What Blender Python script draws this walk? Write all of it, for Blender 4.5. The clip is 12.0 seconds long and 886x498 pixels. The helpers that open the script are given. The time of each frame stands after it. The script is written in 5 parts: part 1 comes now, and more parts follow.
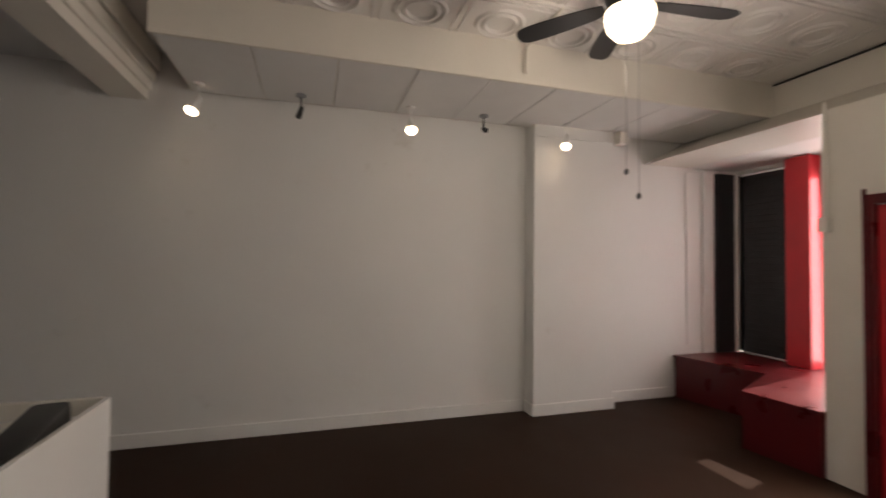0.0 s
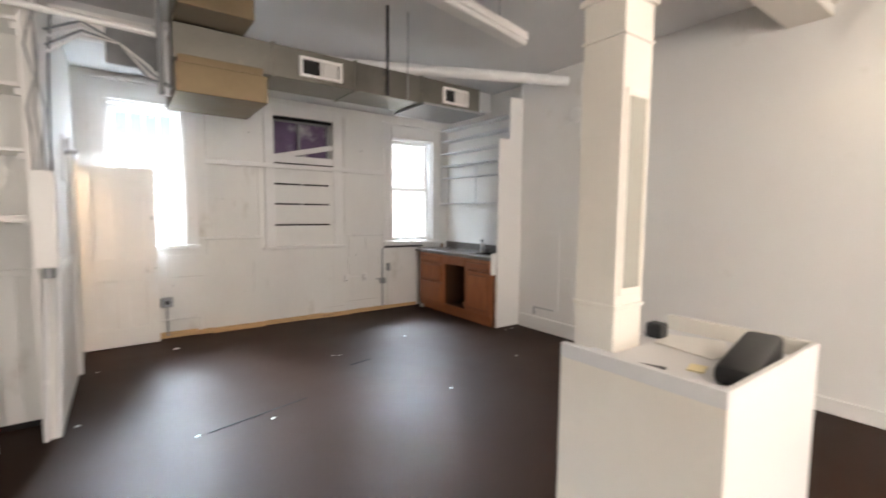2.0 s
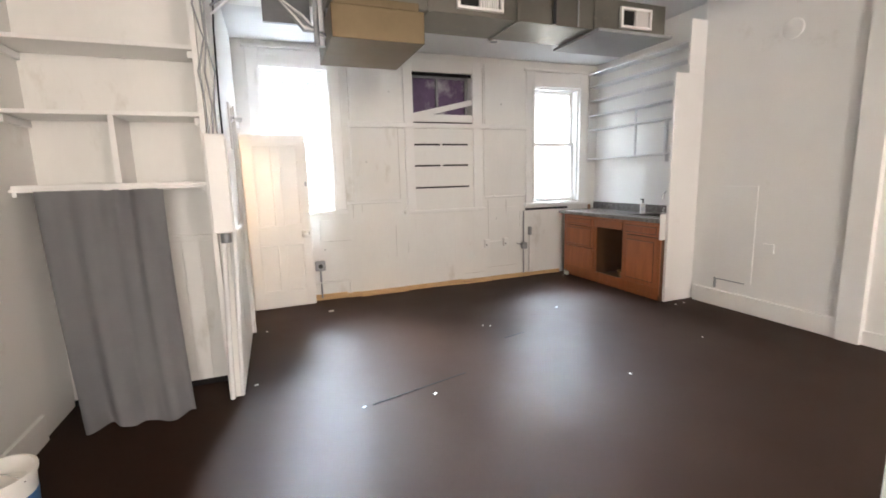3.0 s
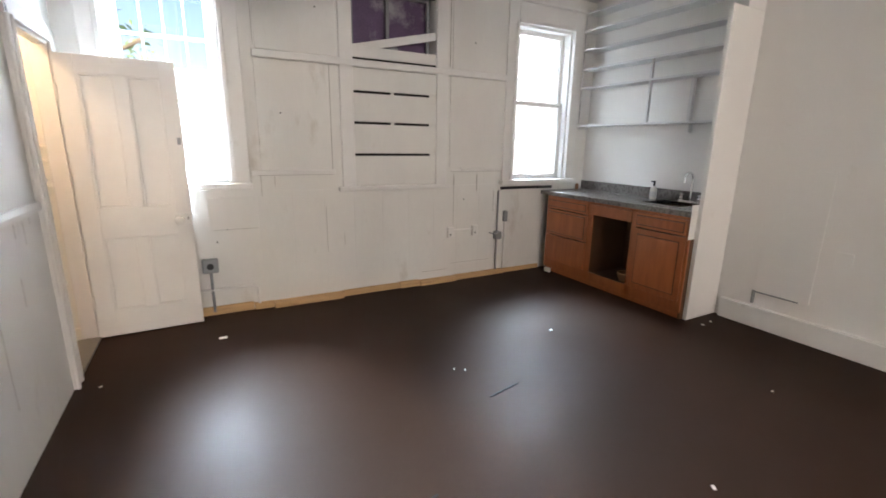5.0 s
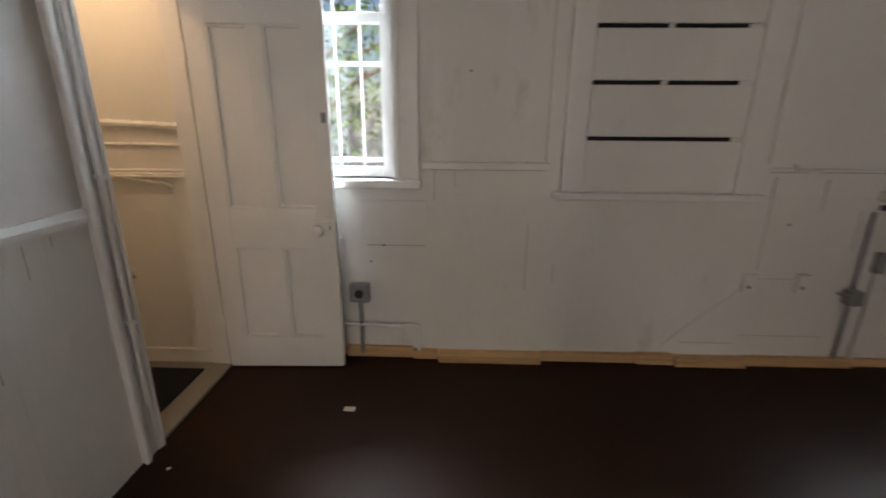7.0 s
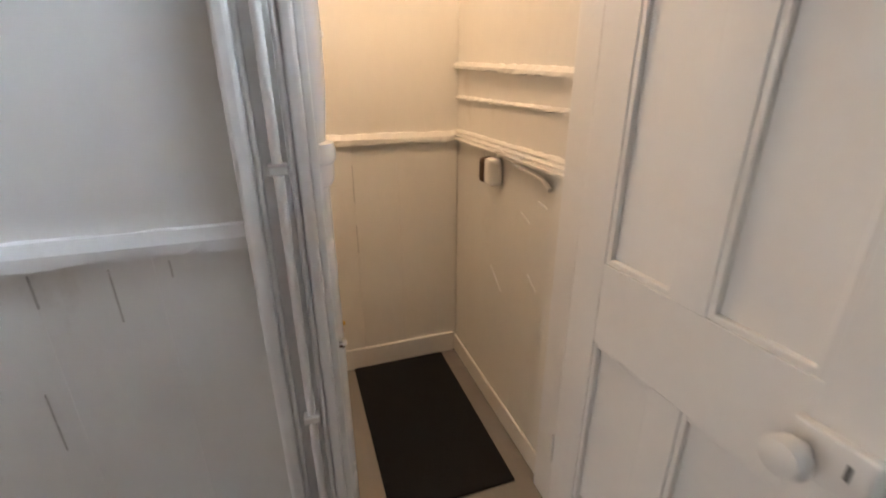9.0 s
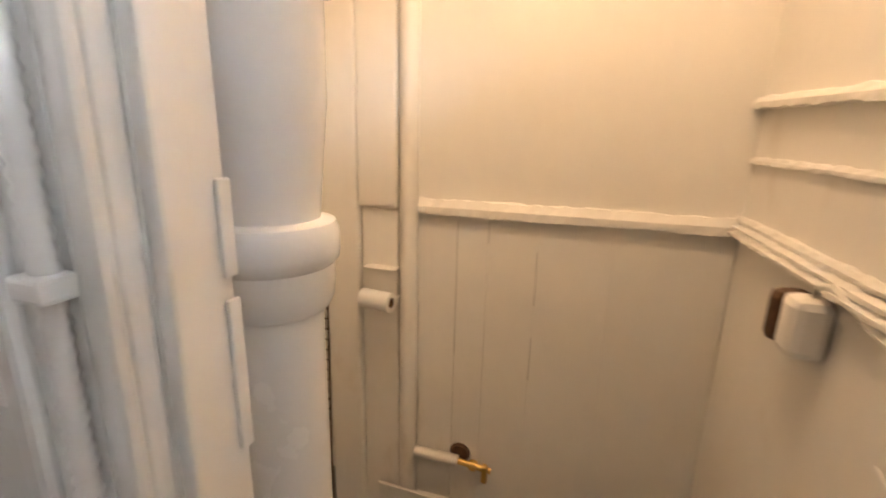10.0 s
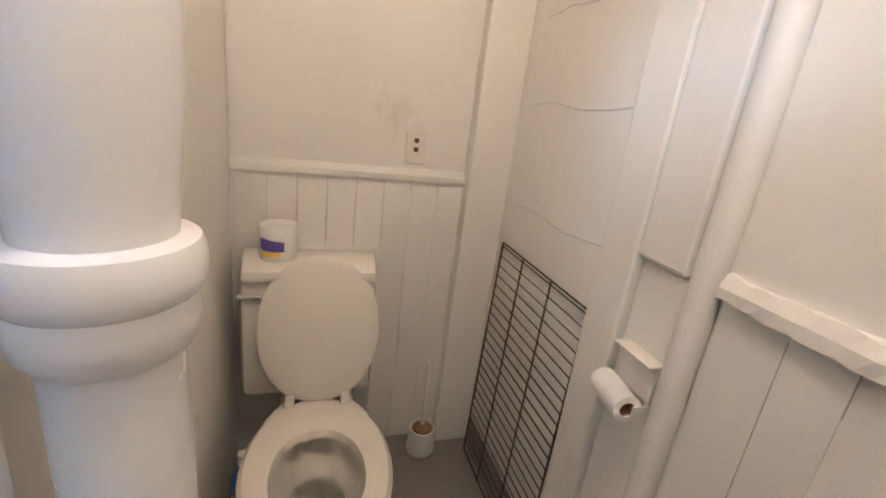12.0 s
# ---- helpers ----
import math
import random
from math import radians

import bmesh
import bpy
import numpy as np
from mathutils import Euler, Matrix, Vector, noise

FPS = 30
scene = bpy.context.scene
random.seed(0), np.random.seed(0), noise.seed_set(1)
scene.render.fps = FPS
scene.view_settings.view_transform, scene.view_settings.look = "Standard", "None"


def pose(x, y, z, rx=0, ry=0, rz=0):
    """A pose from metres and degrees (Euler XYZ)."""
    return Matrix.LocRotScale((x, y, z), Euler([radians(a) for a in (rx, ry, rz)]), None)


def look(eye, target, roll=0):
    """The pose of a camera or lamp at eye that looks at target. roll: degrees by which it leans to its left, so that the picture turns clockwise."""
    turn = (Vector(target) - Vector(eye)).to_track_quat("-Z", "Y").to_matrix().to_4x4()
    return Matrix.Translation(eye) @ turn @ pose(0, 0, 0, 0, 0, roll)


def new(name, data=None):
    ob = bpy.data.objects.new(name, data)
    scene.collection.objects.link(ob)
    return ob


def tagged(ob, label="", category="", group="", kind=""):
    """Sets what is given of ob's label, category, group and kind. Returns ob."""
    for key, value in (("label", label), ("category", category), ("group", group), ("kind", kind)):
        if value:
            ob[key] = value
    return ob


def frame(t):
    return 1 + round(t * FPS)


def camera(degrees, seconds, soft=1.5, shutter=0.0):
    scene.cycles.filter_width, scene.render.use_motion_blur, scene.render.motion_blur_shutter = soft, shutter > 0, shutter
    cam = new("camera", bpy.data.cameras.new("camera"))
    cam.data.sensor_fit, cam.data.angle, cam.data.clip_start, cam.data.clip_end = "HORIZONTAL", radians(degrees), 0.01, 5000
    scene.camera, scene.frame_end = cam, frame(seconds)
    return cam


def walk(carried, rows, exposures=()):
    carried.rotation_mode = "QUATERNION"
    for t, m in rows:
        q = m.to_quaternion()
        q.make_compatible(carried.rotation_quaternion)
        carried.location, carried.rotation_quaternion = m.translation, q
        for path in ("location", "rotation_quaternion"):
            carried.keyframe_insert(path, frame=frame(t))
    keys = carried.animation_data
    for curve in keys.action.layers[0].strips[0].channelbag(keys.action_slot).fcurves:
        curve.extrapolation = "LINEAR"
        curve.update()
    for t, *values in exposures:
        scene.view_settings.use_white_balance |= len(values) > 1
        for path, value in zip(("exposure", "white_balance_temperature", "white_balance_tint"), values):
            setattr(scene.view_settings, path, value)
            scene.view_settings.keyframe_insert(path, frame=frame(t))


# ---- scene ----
PATH = [
    (0, (0.645, 0.027, 1.612), (2.561, -0.543, 1.666), 0.6),
    (0.5, (0.702, 0.178, 1.563), (2.7, 0.152, 1.637), 1.5),
    (1, (0.73, 0.202, 1.541), (2.664, 0.709, 1.59), 1.8),
    (1.5, (0.736, 0.254, 1.531), (2.409, 1.349, 1.493), 1.7),
    (2, (0.678, 0.384, 1.502), (1.851, 1.996, 1.339), 0.5),
    (2.5, (0.558, 0.654, 1.486), (1.376, 2.462, 1.236), -0.9),
    (3, (0.584, 0.975, 1.442), (1.287, 2.82, 1.123), -1.6),
    (3.5, (0.71, 1.314, 1.438), (1.384, 3.166, 1.095), -1.6),
    (5.5, (1.256, 2.83, 1.427), (2.219, 4.512, 0.932), 1.5),
    (6, (1.469, 3.201, 1.398), (2.25, 4.971, 0.893), 0.2),
    (6.5, (1.615, 3.572, 1.398), (2.068, 5.451, 0.884), 0.3),
    (7, (1.612, 3.981, 1.422), (1.556, 5.897, 0.852), 0.4),
    (7.5, (1.575, 4.365, 1.42), (0.903, 6.159, 0.846), -0.0),
    (7.7, (1.585, 4.497, 1.423), (0.71, 6.205, 0.861), 0.7),
    (9.3, (0.985, 5.735, 1.335), (-0.885, 6.03, 0.69), -0.6),
    (9.5, (0.835, 5.805, 1.318), (-1.086, 5.893, 0.768), -0.2),
    (10, (0.520, 5.900, 1.320), (-1.334, 5.325, 0.833), 1.4),
    (10.5, (0.286, 5.976, 1.385), (-1.186, 4.736, 0.841), 3.5),
    (11, (0.151, 5.973, 1.374), (-1.161, 4.567, 0.823), 5.0),
    (11.5, (0.101, 5.955, 1.347), (-0.876, 4.311, 0.760), 7.0),
    (12, (-0.018, 5.974, 1.358), (-0.594, 4.158, 0.749), 7.0),
]
EXPO = [(t, e, k, g) for t, e, k, g in (
    (0, 0.25, 6900, 13), (0.5, 0.75, 6800, 13), (1.0, 1.5, 6700, 12), (1.5, 2.1, 6700, 12), (2.0, 2.45, 6700, 12), (3.5, 2.85, 6700, 12), (5.5, 1.9, 6700, 12), (6.0, 1.35, 6700, 12),
    (6.5, 1.0, 6800, 12), (7.5, 1.25, 7000, 13), (7.7, 1.4, 6800, 13), (9.3, 1.9, 6500, 13), (10.0, 1.95, 7000, 14), (10.5, 1.85, 6700, 13), (11.0, 1.9, 5900, 11), (11.5, 1.85, 5350, 10), (12.0, 1.9, 5050, 10))]
cam = camera(90.6, 12.0, soft=1.7, shutter=0.3)
walk(cam, [(t, look(e, g, r)) for t, e, g, r in PATH], EXPO)

# ---- world, sun, lamps ----
world = bpy.data.worlds.new("sky")
scene.world = world
world.use_nodes = True
wn = world.node_tree.nodes
sky = wn.new("ShaderNodeTexSky")
sky.sky_type, sky.sun_disc = "NISHITA", False
SUN_EL, SUN_AZ = 47.0, -11.0
sky.sun_elevation, sky.sun_rotation = radians(SUN_EL), radians(180 + SUN_AZ)
wn["Background"].inputs[1].default_value = 0.05
world.node_tree.links.new(sky.outputs[0], wn["Background"].inputs[0])


def lamp(name, kind, m, energy, color=(1, 1, 1), **kw):
    d = bpy.data.lights.new(name, kind)
    d.energy, d.color = energy if kind == "SUN" else energy * 0.125, color
    if kind == "AREA":
        d.shape, d.size, d.size_y, d.spread = "RECTANGLE", kw["size"], kw["size_y"], radians(kw.get("spread", 180))
    elif kind == "SUN":
        d.angle = radians(0.6)
    else:
        d.shadow_soft_size = kw["size"]
        if kind == "SPOT":
            d.spot_size, d.spot_blend = radians(kw["cone"]), 0.8
    ob = new(name, d)
    ob.matrix_world = m
    return ob


sun_to = Vector((math.sin(radians(SUN_AZ)) * math.cos(radians(SUN_EL)), math.cos(radians(SUN_AZ)) * math.cos(radians(SUN_EL)), -math.sin(radians(SUN_EL))))
lamp("sun", "SUN", look((0, -20, 20), Vector((0, -20, 20)) + sun_to), 5.0, (1, 0.93, 0.84))
lamp("sky_light_left_window", "AREA", look((0.6, 9.2, 4.1), (1.5, 4.5, 1.2)), 1350, (0.72, 0.86, 1.0), size=2.3, size_y=1.6, spread=64)
lamp("sky_light_right_window", "AREA", look((5.9, 9.2, 4.1), (3.0, 4.5, 1.2)), 850, (0.72, 0.86, 1.0), size=2.6, size_y=1.1, spread=90)
lamp("sky_light_shop_front", "AREA", look((3.73, -5.17, 1.55), (4.5, -2.5, 1.35)), 130, (1.0, 0.93, 0.93), size=0.44, size_y=2.0)
lamp("sky_light_shop_door", "AREA", look((2.2, -4.3, 2.7), (2.5, -2.6, 0.3)), 1250, (1.0, 0.95, 0.9), size=0.9, size_y=0.5)
# fill lamp in an unseen added opening, brightens the whole room from the front
lamp("fill_light_front_left", "AREA", look((0.55, -3.74, 1.5), (1.6, 0, 1.3)), 190, (1.0, 0.95, 0.90), size=2.0, size_y=1.7)
lamp("fan_bulb", "POINT", pose(2.57, -1.57, 2.7), 130, (1.0, 0.88, 0.74), size=0.06)
lamp("closet_bulb", "POINT", pose(-0.12, 5.78, 2.34), 42, (1.0, 0.70, 0.45), size=0.05)

# ---- materials ----


def material(name, base, rough=0.6, metal=0.0, var=0.06, scale=3.0, fine=60.0, bump=0.15, dirt=None, dirt_at=0.62, coat=0.0, emit=0.0, stretch=(1, 1, 1), spec=0.5, object_var=0.0):
    """Colour varied at two scales, with fine relief and, where asked, stains of a second colour."""
    m = bpy.data.materials.new(name)
    m.use_nodes = True
    nt = m.node_tree
    n, l = nt.nodes, nt.links
    b = n["Principled BSDF"]
    co = n.new("ShaderNodeTexCoord")
    mp = n.new("ShaderNodeMapping")
    mp.inputs["Scale"].default_value = stretch
    geo = n.new("ShaderNodeNewGeometry")
    l.new(geo.outputs["Position"], mp.inputs[0])
    big = n.new("ShaderNodeTexNoise")
    big.inputs["Scale"].default_value, big.inputs["Detail"].default_value = scale, 6
    small = n.new("ShaderNodeTexNoise")
    small.inputs["Scale"].default_value, small.inputs["Detail"].default_value = fine, 4
    l.new(mp.outputs[0], big.inputs["Vector"])
    l.new(mp.outputs[0], small.inputs["Vector"])
    ramp = n.new("ShaderNodeMix")
    ramp.data_type = "RGBA"
    lo = [max(0, c * (1 - var * 2)) for c in base] + [1]
    hi = [min(1, c * (1 + var)) for c in base] + [1]
    ramp.inputs[6].default_value, ramp.inputs[7].default_value = lo, hi
    mixf = n.new("ShaderNodeMath")
    mixf.operation = "MULTIPLY_ADD"
    l.new(small.outputs[0], mixf.inputs[0])
    mixf.inputs[1].default_value = 0.3
    l.new(big.outputs[0], mixf.inputs[2])
    l.new(mixf.outputs[0], ramp.inputs[0])
    out = ramp.outputs[2]
    if dirt:
        st = n.new("ShaderNodeTexNoise")
        st.inputs["Scale"].default_value, st.inputs["Detail"].default_value, st.inputs["Roughness"].default_value = scale * 0.8 + 0.7, 9, 0.65
        l.new(mp.outputs[0], st.inputs["Vector"])
        cr = n.new("ShaderNodeMapRange")
        cr.inputs[1].default_value, cr.inputs[2].default_value = dirt_at, dirt_at + 0.14
        cr.inputs[4].default_value = 0.8
        l.new(st.outputs[0], cr.inputs[0])
        dm = n.new("ShaderNodeMix")
        dm.data_type = "RGBA"
        dm.inputs[7].default_value = (*dirt, 1)
        l.new(cr.outputs[0], dm.inputs[0])
        l.new(out, dm.inputs[6])
        out = dm.outputs[2]
    if object_var:
        oi = n.new("ShaderNodeObjectInfo")
        hv = n.new("ShaderNodeHueSaturation")
        mr = n.new("ShaderNodeMapRange")
        mr.inputs[3].default_value, mr.inputs[4].default_value = 1 - object_var, 1 + object_var
        l.new(oi.outputs["Random"], mr.inputs[0])
        l.new(mr.outputs[0], hv.inputs["Value"])
        l.new(out, hv.inputs["Color"])
        out = hv.outputs[0]
    l.new(out, b.inputs["Base Color"])
    rr = n.new("ShaderNodeMapRange")
    rr.inputs[3].default_value, rr.inputs[4].default_value = max(0.02, rough - 0.1), min(1, rough + 0.1)
    l.new(big.outputs[0], rr.inputs[0])
    l.new(rr.outputs[0], b.inputs["Roughness"])
    b.inputs["Metallic"].default_value = metal
    b.inputs["Specular IOR Level"].default_value = spec
    b.inputs["Coat Weight"].default_value = coat
    if bump:
        bp = n.new("ShaderNodeBump")
        bp.inputs["Strength"].default_value, bp.inputs["Distance"].default_value = bump, 0.01
        l.new(mixf.outputs[0], bp.inputs["Height"])
        l.new(bp.outputs[0], b.inputs["Normal"])
    if emit:
        b.inputs["Emission Color"].default_value = (*base, 1)
        b.inputs["Emission Strength"].default_value = emit
    return m


def glass_material(name, rough=0.0, tint=(1, 1, 1)):
    m = bpy.data.materials.new(name)
    m.use_nodes = True
    b = m.node_tree.nodes["Principled BSDF"]
    b.inputs["Base Color"].default_value = (*tint, 1)
    b.inputs["Transmission Weight"].default_value, b.inputs["Roughness"].default_value, b.inputs["IOR"].default_value = 1.0, rough, 1.45
    return m


WHITE = material("white_wall_paint", (0.80, 0.79, 0.77), 0.55, var=0.03, scale=1.3, fine=45, bump=0.12, dirt=(0.62, 0.59, 0.54), dirt_at=0.64)
OLDWHITE = material("old_white_paint", (0.80, 0.79, 0.76), 0.45, var=0.05, scale=2.5, fine=28, bump=0.3, dirt=(0.55, 0.51, 0.45), dirt_at=0.60, stretch=(1, 1, 0.45))
TRIM = material("glossy_white_trim_paint", (0.82, 0.81, 0.79), 0.32, var=0.04, scale=4, fine=35, bump=0.25, dirt=(0.6, 0.56, 0.5), dirt_at=0.66)
CREAM = material("cream_column_paint", (0.80, 0.76, 0.69), 0.45, var=0.04, scale=3, fine=40, bump=0.12)
CLOSET = material("closet_white_paint", (0.80, 0.77, 0.71), 0.42, var=0.05, scale=2.2, fine=30, bump=0.3, dirt=(0.60, 0.53, 0.43), dirt_at=0.62, stretch=(1, 1, 0.5))
TIN = material("painted_tin", (0.80, 0.77, 0.74), 0.42, var=0.03, scale=4, fine=50, bump=0.1)
GREYCEIL = material("grey_white_ceiling_paint", (0.70, 0.70, 0.70), 0.7, var=0.04, scale=1.2, fine=40, bump=0.1, dirt=(0.5, 0.5, 0.5), dirt_at=0.66)
TILE = material("ceiling_tile", (0.80, 0.79, 0.77), 0.85, var=0.03, scale=5, fine=140, bump=0.3)
FLOORM = material("brown_painted_floor", (0.030, 0.0145, 0.009), 0.50, var=0.08, scale=1.6, fine=22, bump=0.0, spec=0.07)
GREYFLOOR = material("grey_painted_concrete", (0.24, 0.22, 0.20), 0.5, var=0.1, scale=4, fine=50, bump=0.2, dirt=(0.36, 0.31, 0.26), dirt_at=0.62)
RAWWOOD = material("raw_pine_strip", (0.62, 0.40, 0.20), 0.65, var=0.2, scale=5, fine=60, bump=0.2, stretch=(0.4, 3, 6), dirt=(0.34, 0.17, 0.09), dirt_at=0.58)
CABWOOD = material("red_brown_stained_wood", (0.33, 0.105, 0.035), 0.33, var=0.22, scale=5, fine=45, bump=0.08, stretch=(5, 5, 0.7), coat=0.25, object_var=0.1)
# darker copy of the cabinet wood, with the shade of bay and grooves in its colour
CABSHADE = material("shaded_cabinet_wood", (0.10, 0.045, 0.02), 0.6, var=0.15, scale=6)
COUNTER = material("grey_speckled_laminate", (0.16, 0.15, 0.145), 0.28, var=0.3, scale=45, fine=220, bump=0.02)
CURTAINM = material("grey_woven_cloth", (0.34, 0.34, 0.35), 0.9, var=0.06, scale=5, fine=240, bump=0.25, spec=0.2)
DUCTM = material("galvanised_steel", (0.18, 0.175, 0.155), 0.38, metal=0.85, var=0.12, scale=6, fine=30, bump=0.05, dirt=(0.33, 0.28, 0.2), dirt_at=0.6)
BROWNDUCT = material("tarnished_duct_steel", (0.16, 0.12, 0.07), 0.42, metal=0.7, var=0.15, scale=5, fine=30, bump=0.06)
STEEL = material("chrome", (0.8, 0.8, 0.8), 0.12, metal=1.0, var=0.03, bump=0)
BRASS = material("brass", (0.75, 0.5, 0.16), 0.3, metal=1.0, var=0.1, bump=0.05)
BLACK = material("black_plastic", (0.018, 0.018, 0.02), 0.42, var=0.1, bump=0.05)
DARK = material("dark_gap", (0.01, 0.009, 0.009), 0.9, var=0.1, bump=0)
BLACKMAT = material("black_rubber_matting", (0.012, 0.012, 0.013), 0.9, var=0.2, fine=150, bump=0.5, spec=0.2)
GREYMETAL = material("grey_metal_box", (0.30, 0.31, 0.32), 0.45, metal=0.3, var=0.12, scale=12, bump=0.1)
SHUTTER = material("dark_shutter_steel", (0.05, 0.05, 0.052), 0.45, metal=0.4, var=0.2, scale=6, bump=0.1)
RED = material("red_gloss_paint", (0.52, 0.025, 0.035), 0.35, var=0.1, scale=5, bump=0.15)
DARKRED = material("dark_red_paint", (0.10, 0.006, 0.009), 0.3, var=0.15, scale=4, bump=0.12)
PORCELAIN = material("glazed_porcelain", (0.80, 0.76, 0.68), 0.10, var=0.02, scale=4, fine=20, bump=0.0, coat=0.4)
SEATM = material("cream_toilet_seat_plastic", (0.80, 0.75, 0.66), 0.2, var=0.02, scale=5, bump=0.0)
PIPEM = material("thick_gloss_pipe_paint", (0.80, 0.80, 0.80), 0.25, var=0.03, scale=8, fine=25, bump=0.22, dirt=(0.64, 0.61, 0.57), dirt_at=0.68)
PAPER = material("white_paper", (0.82, 0.80, 0.76), 0.85, var=0.03, scale=12, bump=0.05)
CARD = material("brown_cardboard", (0.30, 0.17, 0.09), 0.8, var=0.1)
YELLOWISH = material("cream_paper_note", (0.80, 0.72, 0.45), 0.8, var=0.03)
WIRE = material("dark_grid_wire", (0.09, 0.055, 0.035), 0.5, metal=0.5, var=0.25, scale=30, bump=0.1)
RUST = material("rusty_socket_brown", (0.09, 0.045, 0.022), 0.6, var=0.4, scale=60, bump=0.3)
WATER = glass_material("water", 0.02, (0.85, 0.9, 0.85))
GLASS = glass_material("window_glass")
FILM = glass_material("plastic_film", 0.05)
MIRROR = material("old_mirror_glass", (0.62, 0.62, 0.56), 0.2, metal=0.9, var=0.05, scale=3, bump=0)
GLOBE = material("lit_globe", (1.0, 0.83, 0.6), 0.5, emit=3.5, var=0.0, bump=0)
BULB = material("lit_bulb_face", (1.0, 0.80, 0.55), 0.5, emit=7.0, var=0.0, bump=0)
PURPLE = material("purple_painted_board", (0.16, 0.10, 0.20), 0.6, var=0.5, scale=2.5, bump=0.1, dirt=(0.5, 0.5, 0.52), dirt_at=0.5)
SIDING = material("pale_siding", (0.27, 0.28, 0.29), 0.7, var=0.05, scale=2)
LEAF = material("leaf_green", (0.10, 0.16, 0.06), 0.6, var=0.3, scale=8)
BARK = material("bark", (0.14, 0.10, 0.07), 0.9, var=0.3, scale=10, bump=0.4)
GROUNDM = material("concrete_ground", (0.33, 0.32, 0.30), 0.9, var=0.1, scale=0.6, fine=12, bump=0.2)
BLUE = material("blue_bucket_label", (0.06, 0.17, 0.40), 0.4, var=0.1)
LABELBLUE = material("packet_violet", (0.13, 0.10, 0.42), 0.5, var=0.05)
LABELYELLOW = material("packet_yellow", (0.85, 0.58, 0.07), 0.5, var=0.05)
PINKGREY = material("tp_wall_stain_grey", (0.62, 0.60, 0.57), 0.5, var=0.08, scale=5)

# ---- building helpers ----
BASE = {}


def box(bm, x0, x1, y0, y1, z0, z1, bevel=0.0):
    r = bmesh.ops.create_cube(bm, size=1.0)
    vs = r["verts"]
    for v in vs:
        v.co = Vector(((x0 + x1) / 2 + v.co.x * (x1 - x0), (y0 + y1) / 2 + v.co.y * (y1 - y0), (z0 + z1) / 2 + v.co.z * (z1 - z0)))
    if bevel:
        es = list({e for v in vs for e in v.link_edges})
        bmesh.ops.bevel(bm, geom=es, offset=bevel, segments=2, affect="EDGES", profile=0.5)
    return bm


def boxes(*rows, bevel=0.0):
    bm = bmesh.new()
    for r in rows:
        box(bm, *r, bevel=bevel)
    return bm


def lathe(bm, rings, segs=28, m=None, caps=True):
    """A turned shape from (radius, z) rings about z, placed by m."""
    m = m or Matrix()
    loops = []
    for r, z in rings:
        loops.append([bm.verts.new(m @ Vector((r * math.cos(2 * math.pi * i / segs), r * math.sin(2 * math.pi * i / segs), z))) for i in range(segs)])
    for a, b in zip(loops, loops[1:]):
        for i in range(segs):
            bm.faces.new((a[i], a[(i + 1) % segs], b[(i + 1) % segs], b[i]))
    if caps:
        bm.faces.new(loops[0][::-1])
        bm.faces.new(loops[-1])
    return bm


def tube(bm, pts, r, segs=10):
    """A round tube along points."""
    pts = [Vector(p) for p in pts]
    loops = []
    up = Vector((0.31, 0.17, 0.93)).normalized()
    for i, p in enumerate(pts):
        d = (pts[min(i + 1, len(pts) - 1)] - pts[max(i - 1, 0)]).normalized()
        side = d.cross(up)
        if side.length < 0.2:
            side = d.cross(Vector((1, 0, 0)))
        side.normalize()
        other = d.cross(side).normalized()
        loops.append([bm.verts.new(p + r * (math.cos(2 * math.pi * k / segs) * side + math.sin(2 * math.pi * k / segs) * other)) for k in range(segs)])
    for a, b in zip(loops, loops[1:]):
        for k in range(segs):
            bm.faces.new((a[k], a[(k + 1) % segs], b[(k + 1) % segs], b[k]))
    bm.faces.new(loops[0][::-1])
    bm.faces.new(loops[-1])
    return bm


def arc(c, r, a0, a1, u, v, n=8):
    """Points on an arc about c in the plane of u and v, degrees."""
    c, u, v = Vector(c), Vector(u), Vector(v)
    return [c + r * (math.cos(radians(a0 + (a1 - a0) * i / n)) * u + math.sin(radians(a0 + (a1 - a0) * i / n)) * v) for i in range(n + 1)]


def mesh_of(name, bm, mat, smooth=False):
    bmesh.ops.recalc_face_normals(bm, faces=bm.faces[:])
    me = bpy.data.meshes.new(name)
    bm.to_mesh(me)
    bm.free()
    me.materials.append(mat)
    if smooth:
        for p in me.polygons:
            p.use_smooth = True
        me.set_sharp_from_angle(angle=radians(38))
    return me


def thing(name, at, label, category, group=""):
    ob = new(name)
    ob.empty_display_size = 0.1
    ob.location = at
    BASE[ob] = Matrix.Translation(at)
    return tagged(ob, label, category, group)


def part(name, bm, mat, parent, label="", smooth=False):
    ob = new(name, mesh_of(name, bm, mat, smooth))
    ob.parent = parent
    ob.matrix_parent_inverse = BASE.get(parent, Matrix()).inverted()
    BASE[ob] = Matrix()
    return tagged(ob, label)


def single(name, bm, mat, label, category, group="", smooth=False, kind=""):
    ob = new(name, mesh_of(name, bm, mat, smooth))
    BASE[ob] = Matrix()
    return tagged(ob, label, category, group, kind)


def structure(name, bm, mat, label, smooth=False):
    return single(name, bm, mat, label, name.split("_")[0], kind="structure", smooth=smooth)


